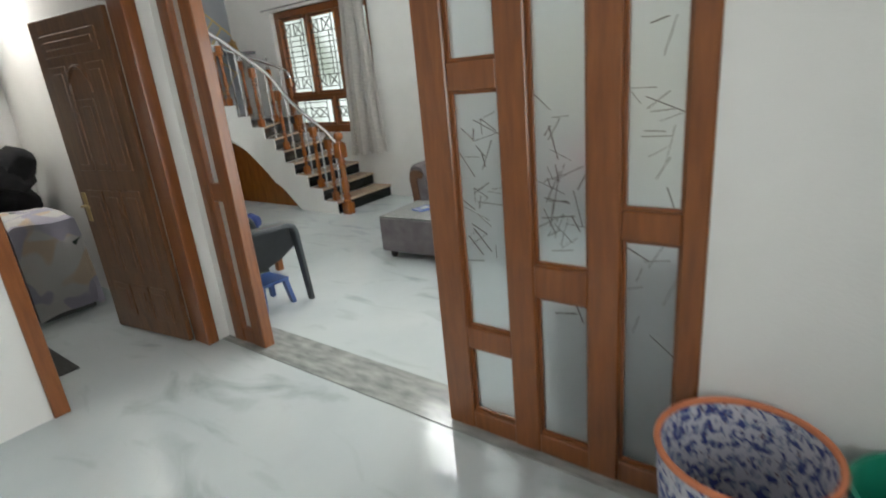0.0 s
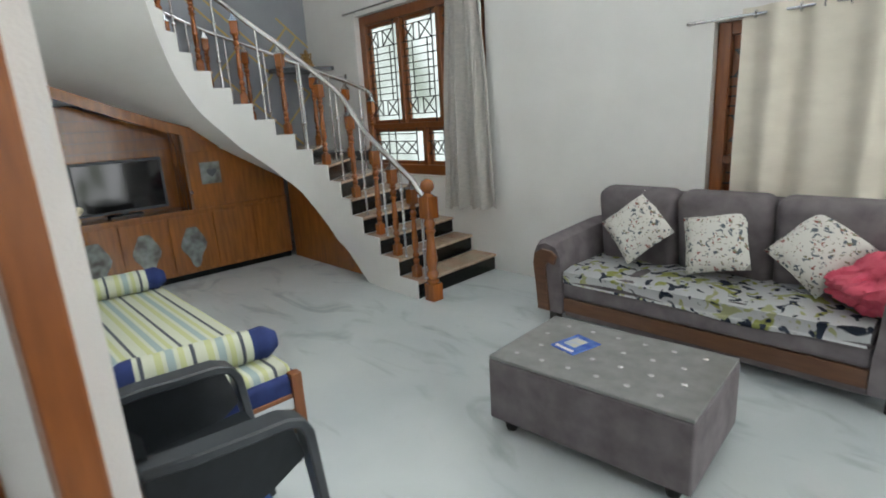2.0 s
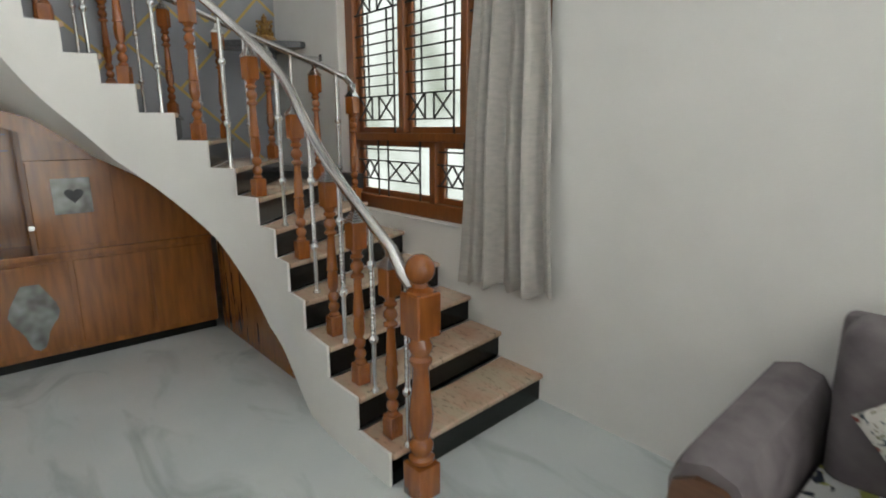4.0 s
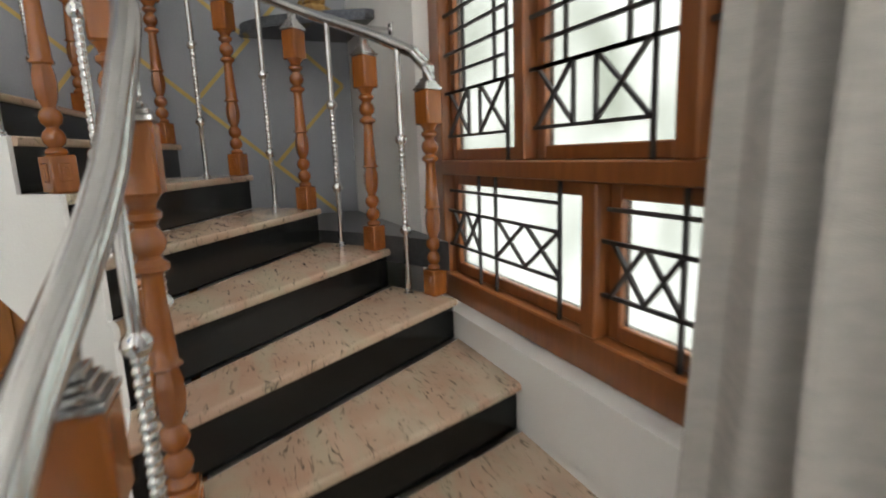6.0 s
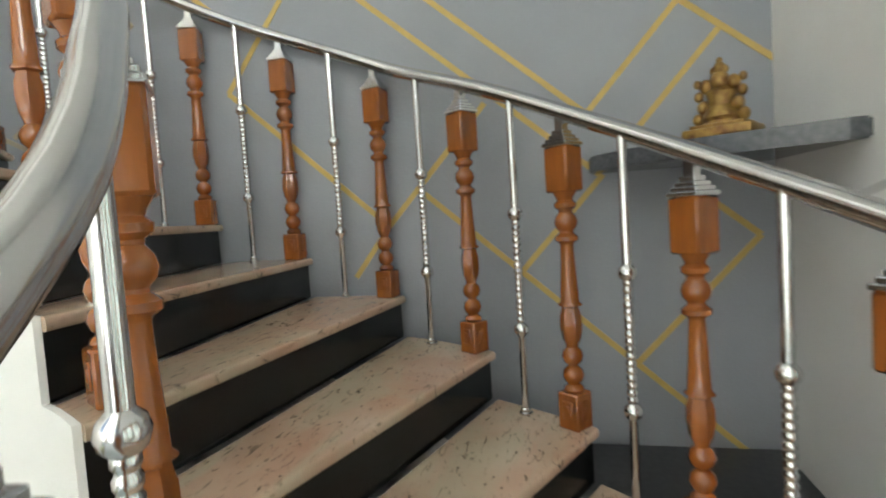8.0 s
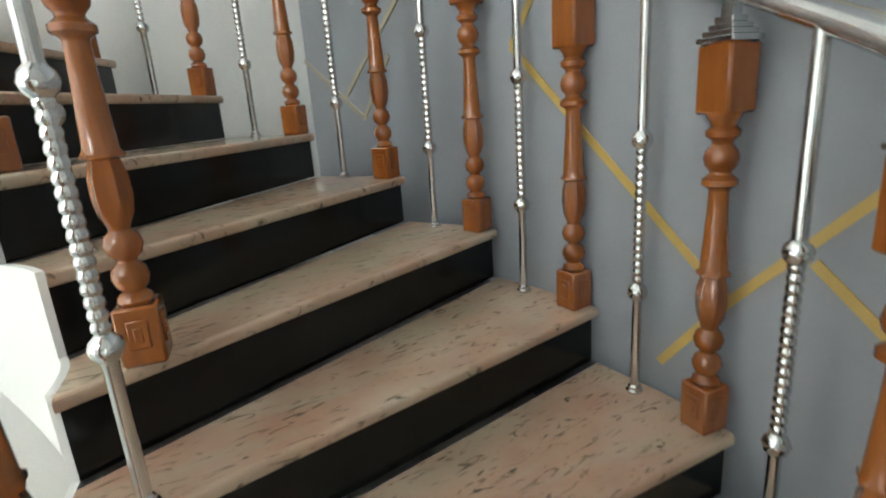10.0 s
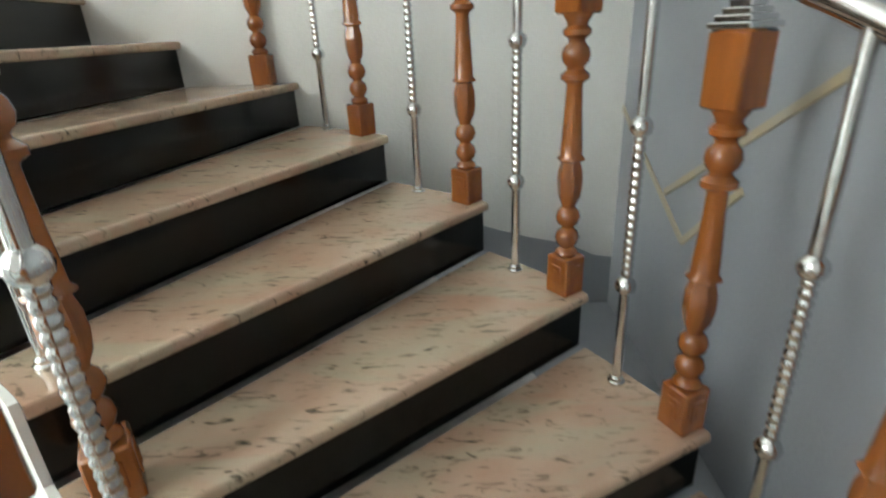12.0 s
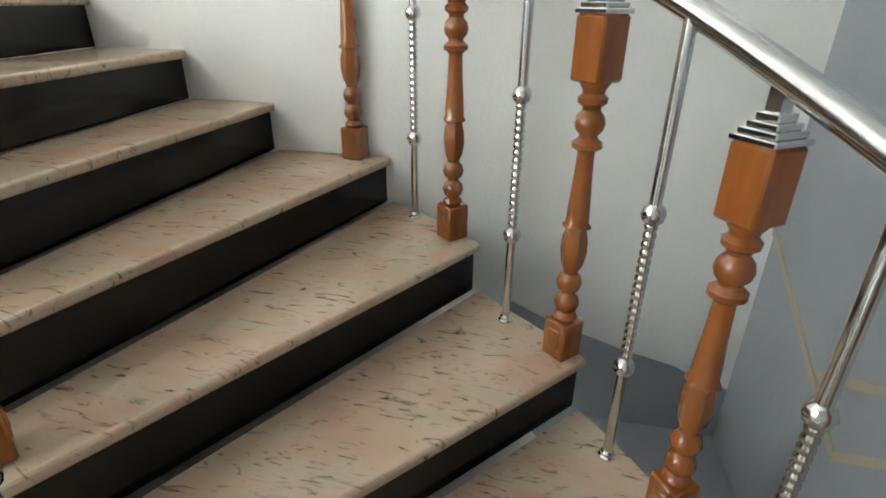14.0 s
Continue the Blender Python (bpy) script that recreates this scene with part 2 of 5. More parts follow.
# wall of the partition
structure("wall_partition", boxes((3.935, 7.016, -4.07, -3.92, 2.42, 6.2), (7.016, 8.83, -4.07, -3.92, 0, 6.2)), white_wall, "white wall around the glazed partition")
# the openings in both east walls are unseen, added to bring in daylight
structure("wall_dining_east", boxes((8.6, 8.83, -5.2, -4.07, 0, 3.0), (8.6, 8.83, -9.0, -8.0, 0, 3.0), (8.6, 8.83, -8.0, -5.2, 0, 0.8), (8.6, 8.83, -8.0, -5.2, 2.5, 3.0)), white_wall, "plain white dining room wall")
structure("wall_dining_south", boxes((3.70, 8.83, -9.2, -9.0, 0, 3.0)), white_wall, "plain white dining room wall")
structure("wall_hall_east", boxes((8.6, 8.83, -3.92, -2.9, 0, 6.2), (8.6, 8.83, -0.6, 0, 0, 6.2), (8.6, 8.83, -2.9, -0.6, 2.5, 6.2)), white_wall, "plain white wall with an added unseen daylight opening")
structure("ceiling", boxes((-1.75, 8.83, -4.05, 0.23, 6.2, 6.35)), white_wall, "white ceiling")
structure("ceiling_dining", boxes((3.85, 8.83, -9.2, -4.07, 3.0, 3.12)), white_wall, "white dining room ceiling")
structure("wall_bedroom_far", boxes((0.5, 0.62, -7.6, -4.05, 0, 2.85), (0.5, 3.70, -7.75, -7.6, 0, 2.85)), white_wall, "cream bedroom wall")
structure("ceiling_bedroom", boxes((0.3, 3.70, -7.75, -4.07, 2.85, 2.95)), white_wall, "white bedroom ceiling")
structure("threshold_trim", boxes((3.86, 7.05, -4.14, -3.84, 0.0, 0.006)), floor_gap, "grey veined marble threshold strip in the floor")
# glowing sheet behind the unseen east openings, added to brighten dining room and hall
outside_east = backdrop_mat("added_east_glow", 4.5, (0.98, 1.0, 1.0), (0.13, 0.17, 0.09), 1.6)
for nm, bmx, omt in (("backdrop", boxes((-3.5, 11, 2.6, 2.62, -1, 8), (-3.52, -3.5, 0.3, 2.62, -1, 8)), outside), ("backdrop_east", boxes((10.4, 10.42, -9.5, 1, -0.5, 4)), outside_east)):
    structure(nm, bmx, omt, "bright daylight garden backdrop outside the windows and the added unseen openings")
structure("ground", boxes((-60, 60, -60, 60, -0.4, -0.22)), mat("outside_earth", (0.2, 0.18, 0.14), 0.9, color2=(0.26, 0.24, 0.2), scale=1), "earth outside the house")

# gold lines on the grey wall, as (y, z) ends
GOLD = [((-1.61, 3.171), (-0.598, 2.301)), ((-1.367, 3.166), (-0.639, 2.534)), ((-0.639, 2.534), (-0.305, 2.908)), ((-0.437, 3.019), (0.004, 2.66)), ((-0.164, 2.797), (-0.497, 2.418)),
        ((-2.145, 2.777), (-1.448, 2.155)), ((-2.145, 2.777), (-1.862, 3.141)), ((-1.448, 2.155), (-1.023, 2.615)), ((-1.61, 1.947), (-1.448, 2.155)), ((-1.291, 2.281), (-0.113, 1.235)),
        ((-0.907, 1.947), (-0.588, 2.301)), ((-0.487, 1.578), (-0.052, 2.044)), ((-0.275, 2.231), (-0.052, 2.044)), ((-2.378, 3.292), (-2.145, 3.09)), ((-3.853, 2.915), (-3.171, 2.587)),
        ((-3.171, 2.587), (-2.892, 2.833)), ((-3.337, 2.698), (-2.603, 3.142))]
# paler, greyer tone for the last three lines
pale_gold = mat("pale_gold_line", (0.36, 0.33, 0.27), 0.5, color2=(0.42, 0.34, 0.20), scale=9)
gold = thing("gold_wall_lines", "gold painted diagonal lines on the grey stair wall", "wall decor", kind="structure")
for i, ((y0, z0), (y1, z1)) in enumerate(GOLD):
    bm = bmesh.new()
    d = Vector((0, y1 - y0, z1 - z0))
    n = Vector((0, -d.z, d.y)).normalized() * 0.011
    lo, hi = Vector((WEST + 0.001, 0, 0)), Vector((WEST + 0.003 + 0.0003 * i, 0, 0))
    a, b = Vector((0, y0, z0)), Vector((0, y1, z1))
    v = [bm.verts.new(p) for p in (a - n + lo, a + n + lo, b + n + lo, b - n + lo, a - n + hi, a + n + hi, b + n + hi, b - n + hi)]
    for f in ((0, 1, 2, 3), (7, 6, 5, 4), (0, 4, 5, 1), (1, 5, 6, 2), (2, 6, 7, 3), (3, 7, 4, 0)):
        bm.faces.new([v[q] for q in f])
    part("gold_line", bm, gold_tape if i < len(GOLD) - 3 else pale_gold, gold)


# ---- staircase ----
# inner ends of the tread fronts, tread by tread
INNER = [(2.16, -1.15), (1.905, -1.155), (1.64, -1.155), (1.36, -1.15), (1.07, -1.125), (0.865, -1.11), (0.69, -1.10), (0.50, -1.11), (0.29, -1.15), (0.125, -1.24), (-0.02, -1.375), (-0.135, -1.545),
         (-0.225, -1.71), (-0.285, -1.87), (-0.31, -2.03), (-0.255, -2.17), (-0.14, -2.30), (0.01, -2.41), (0.15, -2.50), (0.28, -2.57), (0.45, -2.62), (0.68, -2.65), (0.93, -2.66), (1.18, -2.66), (1.43, -2.66)]
# wall-side ends of the same edges
OUTER = [(2.15, 0.0), (1.838, 0.0), (1.498, 0.0), (1.215, 0.0), (0.90, 0.0), (0.49, 0.0), (0.0, 0.0), (-0.346, -0.165), (-0.725, -0.39), (-1.012, -0.672), (-1.245, -0.997), (-1.488, -1.385),
         (-1.53, -1.804), (-1.51, -2.212), (-1.378, -2.566), (-1.187, -2.92), (-0.943, -3.243), (-0.612, -3.534), (-0.243, SOUTH), (0.19, SOUTH), (0.51, SOUTH), (0.86, SOUTH), (1.20, SOUTH), (1.50, SOUTH), (1.80, SOUTH)]


def spline(table, k):
    """Smooth curve through a table of points."""
    i = max(0, min(int(k), len(table) - 2))
    f = k - i
    p = [Vector((*table[max(0, min(i + d, len(table) - 1))], 0)) for d in (-1, 0, 1, 2)]
    return 0.5 * ((2 * p[1]) + (p[2] - p[0]) * f + (2 * p[0] - 5 * p[1] + 4 * p[2] - p[3]) * f * f + (3 * p[1] - p[0] - 3 * p[2] + p[3]) * f ** 3)


def inner_at(k):
    return spline(INNER, k)


def a_in(k):
    d = inner_at(k + 0.05) - inner_at(k - 0.05)
    return math.degrees(math.atan2(d.y, d.x)) - 90


def a_out(k):
    d = spline(OUTER, k + 0.4) - spline(OUTER, k)
    return math.degrees(math.atan2(d.y, d.x)) - 90


def p_in(k, off=0.0):
    """Inner end of the front edge of tread k (k may lie between treads)."""
    p = inner_at(k)
    d = (inner_at(k + 0.05) - inner_at(k - 0.05)).normalized()
    return p + Vector((d.y, -d.x, 0)) * off


def p_out(k, off=0.0):
    if k < 7 or k > 18:
        i = int(k)
        p = Vector((*OUTER[i], 0)).lerp(Vector((*OUTER[i + 1], 0)), k - i)
        if k <= 6:
            p.y += min(off, 0.0)
            return p
    else:
        p = spline(OUTER, k)
    d = (spline(OUTER, k + 0.05) - spline(OUTER, k - 0.05)).normalized()
    if k > 18:
        d = Vector((1, 0, 0))
    p = p + Vector((d.y, -d.x, 0)) * off
    p.x, p.y = max(p.x, WEST + 0.002), max(p.y, SOUTH + 0.002)
    return p


def soffit_z(k):
    return smoothstep([(4.0, 0.0), (5.0, 0.15), (6.0, 0.28), (6.9, 0.38), (7.75, 0.58), (8.4, 0.73), (9.1, 0.90), (9.9, 1.05), (10.85, 1.23), (11.5, 1.335), (12.0, 1.41), (12.9, 1.58), (14.5, 1.86), (15.9, 2.13)], k)


LAST = 22
stairs = thing("staircase", "curved staircase with beige marble treads and black granite risers", "staircase")
NOSE = 0.022


def back_of_nose(k):
    """Where the face of the riser meets the inner line."""
    return k + NOSE / (p_in(k + 1) - p_in(k)).length


for k in range(1, LAST + 1):
    # outline: front edge with nosing, outer side, back edge, inner side
    outer = [p_out(k + i / 4) for i in range(5)]
    inner = [p_in(k + i / 4, 0.009) for i in range(5)]
    poly = inner[:1] + outer + inner[::-1][:-1]
    bm = bmesh.new()
    prism(bm, [(p.x, p.y) for p in poly], k * H - 0.03, k * H)
    es = [e for e in bm.edges if abs(e.verts[0].co.z - e.verts[1].co.z) < 1e-6 and all((v.co.xy - q.xy).length < 1e-4 for v, q in ((e.verts[0], poly[0]), (e.verts[1], poly[1])))
          or abs(e.verts[0].co.z - e.verts[1].co.z) < 1e-6 and all((v.co.xy - q.xy).length < 1e-4 for v, q in ((e.verts[1], poly[0]), (e.verts[0], poly[1])))]
    bmesh.ops.bevel(bm, geom=es, offset=0.011, segments=3, affect="EDGES", profile=0.5)
    part("tread", bm, tread_marble, stairs)
    # riser below the front edge
    bm = bmesh.new()
    a, b = p_in(k), p_out(k)
    d = (b - a).normalized()
    nrm = Vector((-d.y, d.x, 0))
    if nrm.dot(p_in(k + 0.5) - a) < 0:
        nrm = -nrm
    a, b = p_in(back_of_nose(k), 0.0085), b + nrm * NOSE
    q = [a, b, b + nrm * 0.02, a + nrm * 0.02]
    prism(bm, [(p.x, p.y) for p in q], (k - 1) * H, k * H - 0.03)
    part("riser", bm, black_granite, stairs)

# white string on the inner side, with the stepped top, and the soffit
bm = bmesh.new()
N = 8
for k in range(1, LAST + 1):
    ua, ub = back_of_nose(k), back_of_nose(k + 1)
    for i in range(N):
        u0, u1 = ua + (ub - ua) * i / N, ua + (ub - ua) * (i + 1) / N
        cols = []
        for u in (u0, u1):
            zb = max(soffit_z(u), 0.0) if u > 4.0 else 0.0
            zt = k * H
            pa, pb = p_in(u, -0.006), p_in(u, 0.008)
            cols.append((pa, pb, zb, zt))
        (a0, b0, zb0, zt0), (a1, b1, zb1, zt1) = cols
        v = [bm.verts.new((p.x, p.y, z)) for p, z in ((a0, zb0), (a1, zb1), (a1, zt1), (a0, zt0), (b0, zb0), (b1, zb1), (b1, zt1), (b0, zt0))]
        for f in ((0, 1, 2, 3), (5, 4, 7, 6), (3, 2, 6, 7), (1, 0, 4, 5)):
            bm.faces.new([v[j] for j in f])
        if i == 0:
            bm.faces.new([v[j] for j in (0, 3, 7, 4)])
bmesh.ops.remove_doubles(bm, verts=bm.verts, dist=0.0005)
part("string", bm, white_wall, stairs, "white painted stepped string")
bm = bmesh.new()
rows = []
M = 6
ks = [4.0 + j * 0.25 for j in range(int((LAST + 1 - 4.0) / 0.25) + 1)]
for u in ks:
    rows.append([bm.verts.new((*p_in(u).lerp(p_out(u), i / M).xy, max(soffit_z(u), 0.0))) for i in range(M + 1)])
for ra, rb in zip(rows, rows[1:]):
    for i in range(M):
        bm.faces.new((ra[i], ra[i + 1], rb[i + 1], rb[i]))
geom = bm.faces[:]
bmesh.ops.recalc_face_normals(bm, faces=geom)
r = bmesh.ops.extrude_face_region(bm, geom=geom)
bmesh.ops.translate(bm, vec=(0, 0, 0.12), verts=[v for v in r["geom"] if isinstance(v, bmesh.types.BMVert)])
part("soffit", bm, white_wall, stairs, "smooth white painted underside", smooth=True)
# ledges that fill the corners beside the winding steps
bm = bmesh.new()
prism(bm, [(WEST + 0.002, -0.002)] + [(p_out(u).x - 0.004, p_out(u).y + 0.004) for u in (6.1, 6.5, 7, 7.5, 8, 8.5, 9, 9.5, 10, 10.5)] + [(WEST + 0.002, -1.25)], 1.13, 1.25)
part("corner_ledge", bm, mat("dark_ledge_granite", (0.03, 0.032, 0.035), 0.3, color2=(0.05, 0.052, 0.055), scale=40), stairs, "dark granite ledge in the corner")
bm = bmesh.new()
prism(bm, [(WEST + 0.002, SOUTH + 0.002), (WEST + 0.002, -1.95)] + [(p_out(u).x - 0.004, p_out(u).y - 0.004) for u in (12.6, 13, 13.5, 14, 14.5, 15, 15.5, 16, 16.5, 17, 17.5)] + [(-0.40, SOUTH + 0.002)], 1.94, 2.02)
part("corner_infill", bm, grey_wall, stairs, "grey painted infill in the corner")
# grey paint carried round the corner onto the lower part of the white wall
bm = bmesh.new()
poly = [(WEST + 0.002, 1.6), (WEST + 0.002, 2.25), (-1.46, 2.262), (-1.34, 2.322), (-1.17, 2.36), (-1.0, 2.412), (-0.85, 2.46), (-0.70, 2.53), (-0.70, 1.6)]
va = [bm.verts.new((x, SOUTH + 0.001, z)) for x, z in poly]
vb = [bm.verts.new((x, SOUTH + 0.004, z)) for x, z in poly]
bm.faces.new(va)
bm.faces.new(vb[::-1])
for i in range(len(poly)):
    bm.faces.new((va[i], va[(i + 1) % len(poly)], vb[(i + 1) % len(poly)], vb[i]))
tagged(part("wall_paint_trim", bm, grey_wall), "grey paint edge on the lower white wall", "paint", kind="structure")


# ---- railings ----
def wood_baluster_mesh():
    bm = bmesh.new()
    box(bm, -0.031, 0.031, -0.031, 0.031, 0, 0.10, bev=0.004, seg=1)
    prof = [(0.022, 0.10), (0.026, 0.106), (0.024, 0.114), (0.015, 0.121), (0.023, 0.130), (0.027, 0.145), (0.023, 0.160), (0.014, 0.169), (0.014, 0.173), (0.023, 0.182), (0.027, 0.197), (0.023, 0.212),
            (0.015, 0.221), (0.016, 0.228), (0.022, 0.245), (0.0255, 0.275), (0.0245, 0.305), (0.020, 0.325), (0.020, 0.329), (0.027, 0.333), (0.027, 0.338), (0.0235, 0.344), (0.022, 0.38), (0.018, 0.45), (0.0165, 0.495),
            (0.018, 0.50), (0.029, 0.508), (0.029, 0.518), (0.018, 0.528), (0.018, 0.533), (0.026, 0.543), (0.029, 0.556), (0.026, 0.570), (0.017, 0.582), (0.018, 0.588), (0.027, 0.596), (0.028, 0.606), (0.020, 0.614), (0.022, 0.622), (0.030, 0.635)]
    lathe(bm, prof, 24, carved=(0.23, 0.34))
    for a in range(4):
        m = Matrix.Rotation(a * math.pi / 2, 4, "Z")
        box(bm, 0.029, 0.0335, -0.016, 0.016, 0.03, 0.08, bev=0.003, seg=1, m=m)
        box(bm, 0.029, 0.035, -0.007, 0.007, 0.042, 0.068, bev=0.002, seg=1, m=m)
    box(bm, -0.034, 0.034, -0.034, 0.034, 0.635, 0.755, bev=0.005, seg=1)
    return finish(bm, baluster_wood, True)


def cap_mesh(top):
    bm = bmesh.new()
    for i, (w, z0, z1) in enumerate(((0.036, 0.755, 0.765), (0.030, 0.765, 0.775), (0.024, 0.775, 0.785), (0.018, 0.785, 0.797))):
        box(bm, -w, w, -w, w, z0, z1, bev=0.002, seg=1)
    box(bm, -0.011, 0.011, -0.011, 0.011, 0.797, top)
    return finish(bm, steel)


def steel_baluster_mesh(top):
    bm = bmesh.new()
    prof = [(0.022, 0), (0.022, 0.006), (0.017, 0.010), (0.017, 0.016), (0.012, 0.022), (0.012, 0.252)]
    prof += [(0.025 * math.sin(radians(a)), 0.275 - 0.025 * math.cos(radians(a))) for a in (30, 60, 90, 120, 150)]
    z = 0.298
    while z < 0.615:
        prof += [(0.0108, z), (0.0138, z + 0.005), (0.0138, z + 0.013), (0.0108, z + 0.018)]
        z += 0.0195
    prof += [(0.025 * math.sin(radians(a)), 0.645 - 0.025 * math.cos(radians(a))) for a in (30, 60, 90, 120, 150)]
    prof += [(0.0125, 0.670), (0.0125, top)]
    lathe(bm, prof, 10)
    return finish(bm, steel, True)


RAIL_H = 0.845
wood_me = wood_baluster_mesh()
cap_me = cap_mesh(RAIL_H - 0.01)


TALL = 1.10          # the turned posts stand this much taller than their drawing


def put_wood(parent, p, k, rz):
    ob = piece("wood_baluster", wood_me, parent, pose(p.x, p.y, k * H, 0, 0, rz) @ Matrix.Diagonal((1.17, 1.17, TALL, 1)))
    piece("cap", cap_me, ob)
    return ob


def rail_z(u):
    return u * H + RAIL_H * TALL


outer_rail = thing("outer_railing", "wall-side stair railing of turned wooden and twisted steel balusters", "railing")
inner_rail = thing("inner_railing", "inner stair railing of turned wooden and twisted steel balusters", "railing")
for k in range(6, 19):
    p = p_out(k + (0.14 if k < 17 else 0.2 if k == 17 else 0.28), -0.036)
    q = p_out(k + 0.61, -0.048)
    if k == 6:
        p = Vector((-0.11, -0.05, 0))
    put_wood(outer_rail, p, k, a_out(k))
    if k < 18:
        me = steel_baluster_mesh(rail_z(k + 0.47) - k * H - 0.01)
        piece("steel_baluster", me, outer_rail, pose(q.x, q.y, k * H, 0, 0, 0))
bm = bmesh.new()
pts = [Vector((-0.085, -0.05, rail_z(6.0) - 0.07)), Vector((-0.09, -0.05, rail_z(6.0) - 0.02)), Vector((-0.12, -0.055, rail_z(6.0)))]
for j in range(1, 50):
    u = 6.14 + j * 0.25
    if u > 18.3:
        break
    p = p_out(u, -0.036)
    pts.append(Vector((p.x, p.y, rail_z(u - 0.14))))
tube(bm, pts, 0.025, 12)
part("handrail", bm, steel, outer_rail, "polished steel tube handrail", smooth=True)
# wall bracket of the outer rail
bm = bmesh.new()
tube(bm, [(-0.50, -0.275, rail_z(7.2)), (-0.60, -0.15, rail_z(7.2) + 0.035), (-0.66, -0.002, rail_z(7.2) + 0.045)], 0.009, 8)
box(bm, -0.685, -0.635, -0.012, -0.001, rail_z(7.2) + 0.015, rail_z(7.2) + 0.075, bev=0.003)
part("wall_bracket", bm, steel, outer_rail)

def inset(u):
    """How far the inner posts and rail stand in from the string."""
    return smoothstep([(0, 0.10), (3, 0.10), (4.5, 0.118), (6.3, 0.118), (7.5, 0.072), (9, 0.045), (11, 0.05), (12.5, 0.135), (13.5, 0.14), (14.5, 0.10), (16, 0.075), (24, 0.075)], u)


for k in range(1, LAST):
    p = p_in(k + 0.52, inset(k + 0.52))
    if k % 2 == 1 or k == 2:
        put_wood(inner_rail, p, k, a_in(k))
    else:
        me = steel_baluster_mesh(RAIL_H * TALL - 0.01)
        piece("steel_baluster", me, inner_rail, pose(p.x, p.y, k * H, 0, 0, 0))
    if k in (1, 2, 3):
        p = p_in(k + 0.06, inset(k))
        me = steel_baluster_mesh(rail_z(k - 0.46) - k * H - 0.01)
        piece("steel_baluster", me, inner_rail, pose(p.x, p.y, k * H, 0, 0, 0))
bm = bmesh.new()
pts = [Vector((1.99, -1.075, 0.93)), Vector((1.89, -1.072, 0.995))]
for j in range(0, 90):
    u = 1.42 + j * 0.25
    if u > LAST:
        break
    p = p_in(u, inset(u))
    pts.append(Vector((p.x, p.y, rail_z(u - 0.52))))
tube(bm, pts, 0.027, 12)
part("handrail", bm, steel, inner_rail, "polished steel tube handrail", smooth=True)
newel = thing("newel_post", "turned wooden newel post with a ball finial at the stair foot", "newel post", at=(2.01, -1.075, 0))
bm = bmesh.new()
box(bm, -0.06, 0.06, -0.06, 0.06, 0, 0.16, bev=0.006)
lathe(bm, [(0.045, 0.16), (0.058, 0.175), (0.058, 0.19), (0.04, 0.205), (0.055, 0.235), (0.055, 0.26), (0.036, 0.285), (0.05, 0.34), (0.055, 0.39), (0.048, 0.45), (0.038, 0.54), (0.036, 0.62), (0.05, 0.64), (0.05, 0.655), (0.036, 0.67), (0.052, 0.70), (0.052, 0.72), (0.04, 0.74), (0.04, 0.76)], 20)
part("post", bm, baluster_wood, newel, smooth=True)
part("top_block", boxes((-0.062, 0.062, -0.062, 0.062, 0.76, 0.95), bev=0.008), baluster_wood, newel)
bm = bmesh.new()
lathe(bm, [(0.06, 0.95), (0.06, 0.96), (0.035, 0.972), (0.032, 0.985)] + [(0.064 * math.sin(radians(a)), 1.045 - 0.064 * math.cos(radians(a))) for a in (28, 45, 60, 75, 90, 105, 120, 135, 150, 165, 175)], 20)
part("ball_finial", bm, baluster_wood, newel, smooth=True)

# ---- windows ----
pane_glass = bpy.data.materials.new("frosted_window_glass")
pane_glass.use_nodes = True
gp = pane_glass.node_tree.nodes["Principled BSDF"]
gp.inputs["Transmission Weight"].default_value, gp.inputs["Roughness"].default_value, gp.inputs["IOR"].default_value = 1.0, 0.25, 1.15
gp.inputs["Base Color"].default_value = (0.086, 0.094, 0.09, 1)


def bar(bm, x0, z0, x1, z1, y, w=0.011):
    """A flat iron bar between two points of the window plane."""
    d = Vector((x1 - x0, 0, z1 - z0))
    n = Vector((-d.z, 0, d.x)).normalized() * w / 2
    lo, hi = Vector((0, -w / 2, 0)), Vector((0, w / 2, 0))
    a, b = Vector((x0, y, z0)), Vector((x1, y, z1))
    v = [bm.verts.new(p) for p in (a - n + lo, a + n + lo, b + n + lo, b - n + lo, a - n + hi, a + n + hi, b + n + hi, b - n + hi)]
    for f in ((0, 1, 2, 3), (7, 6, 5, 4), (0, 4, 5, 1), (1, 5, 6, 2), (2, 6, 7, 3), (3, 7, 4, 0)):
        bm.faces.new([v[i] for i in f])


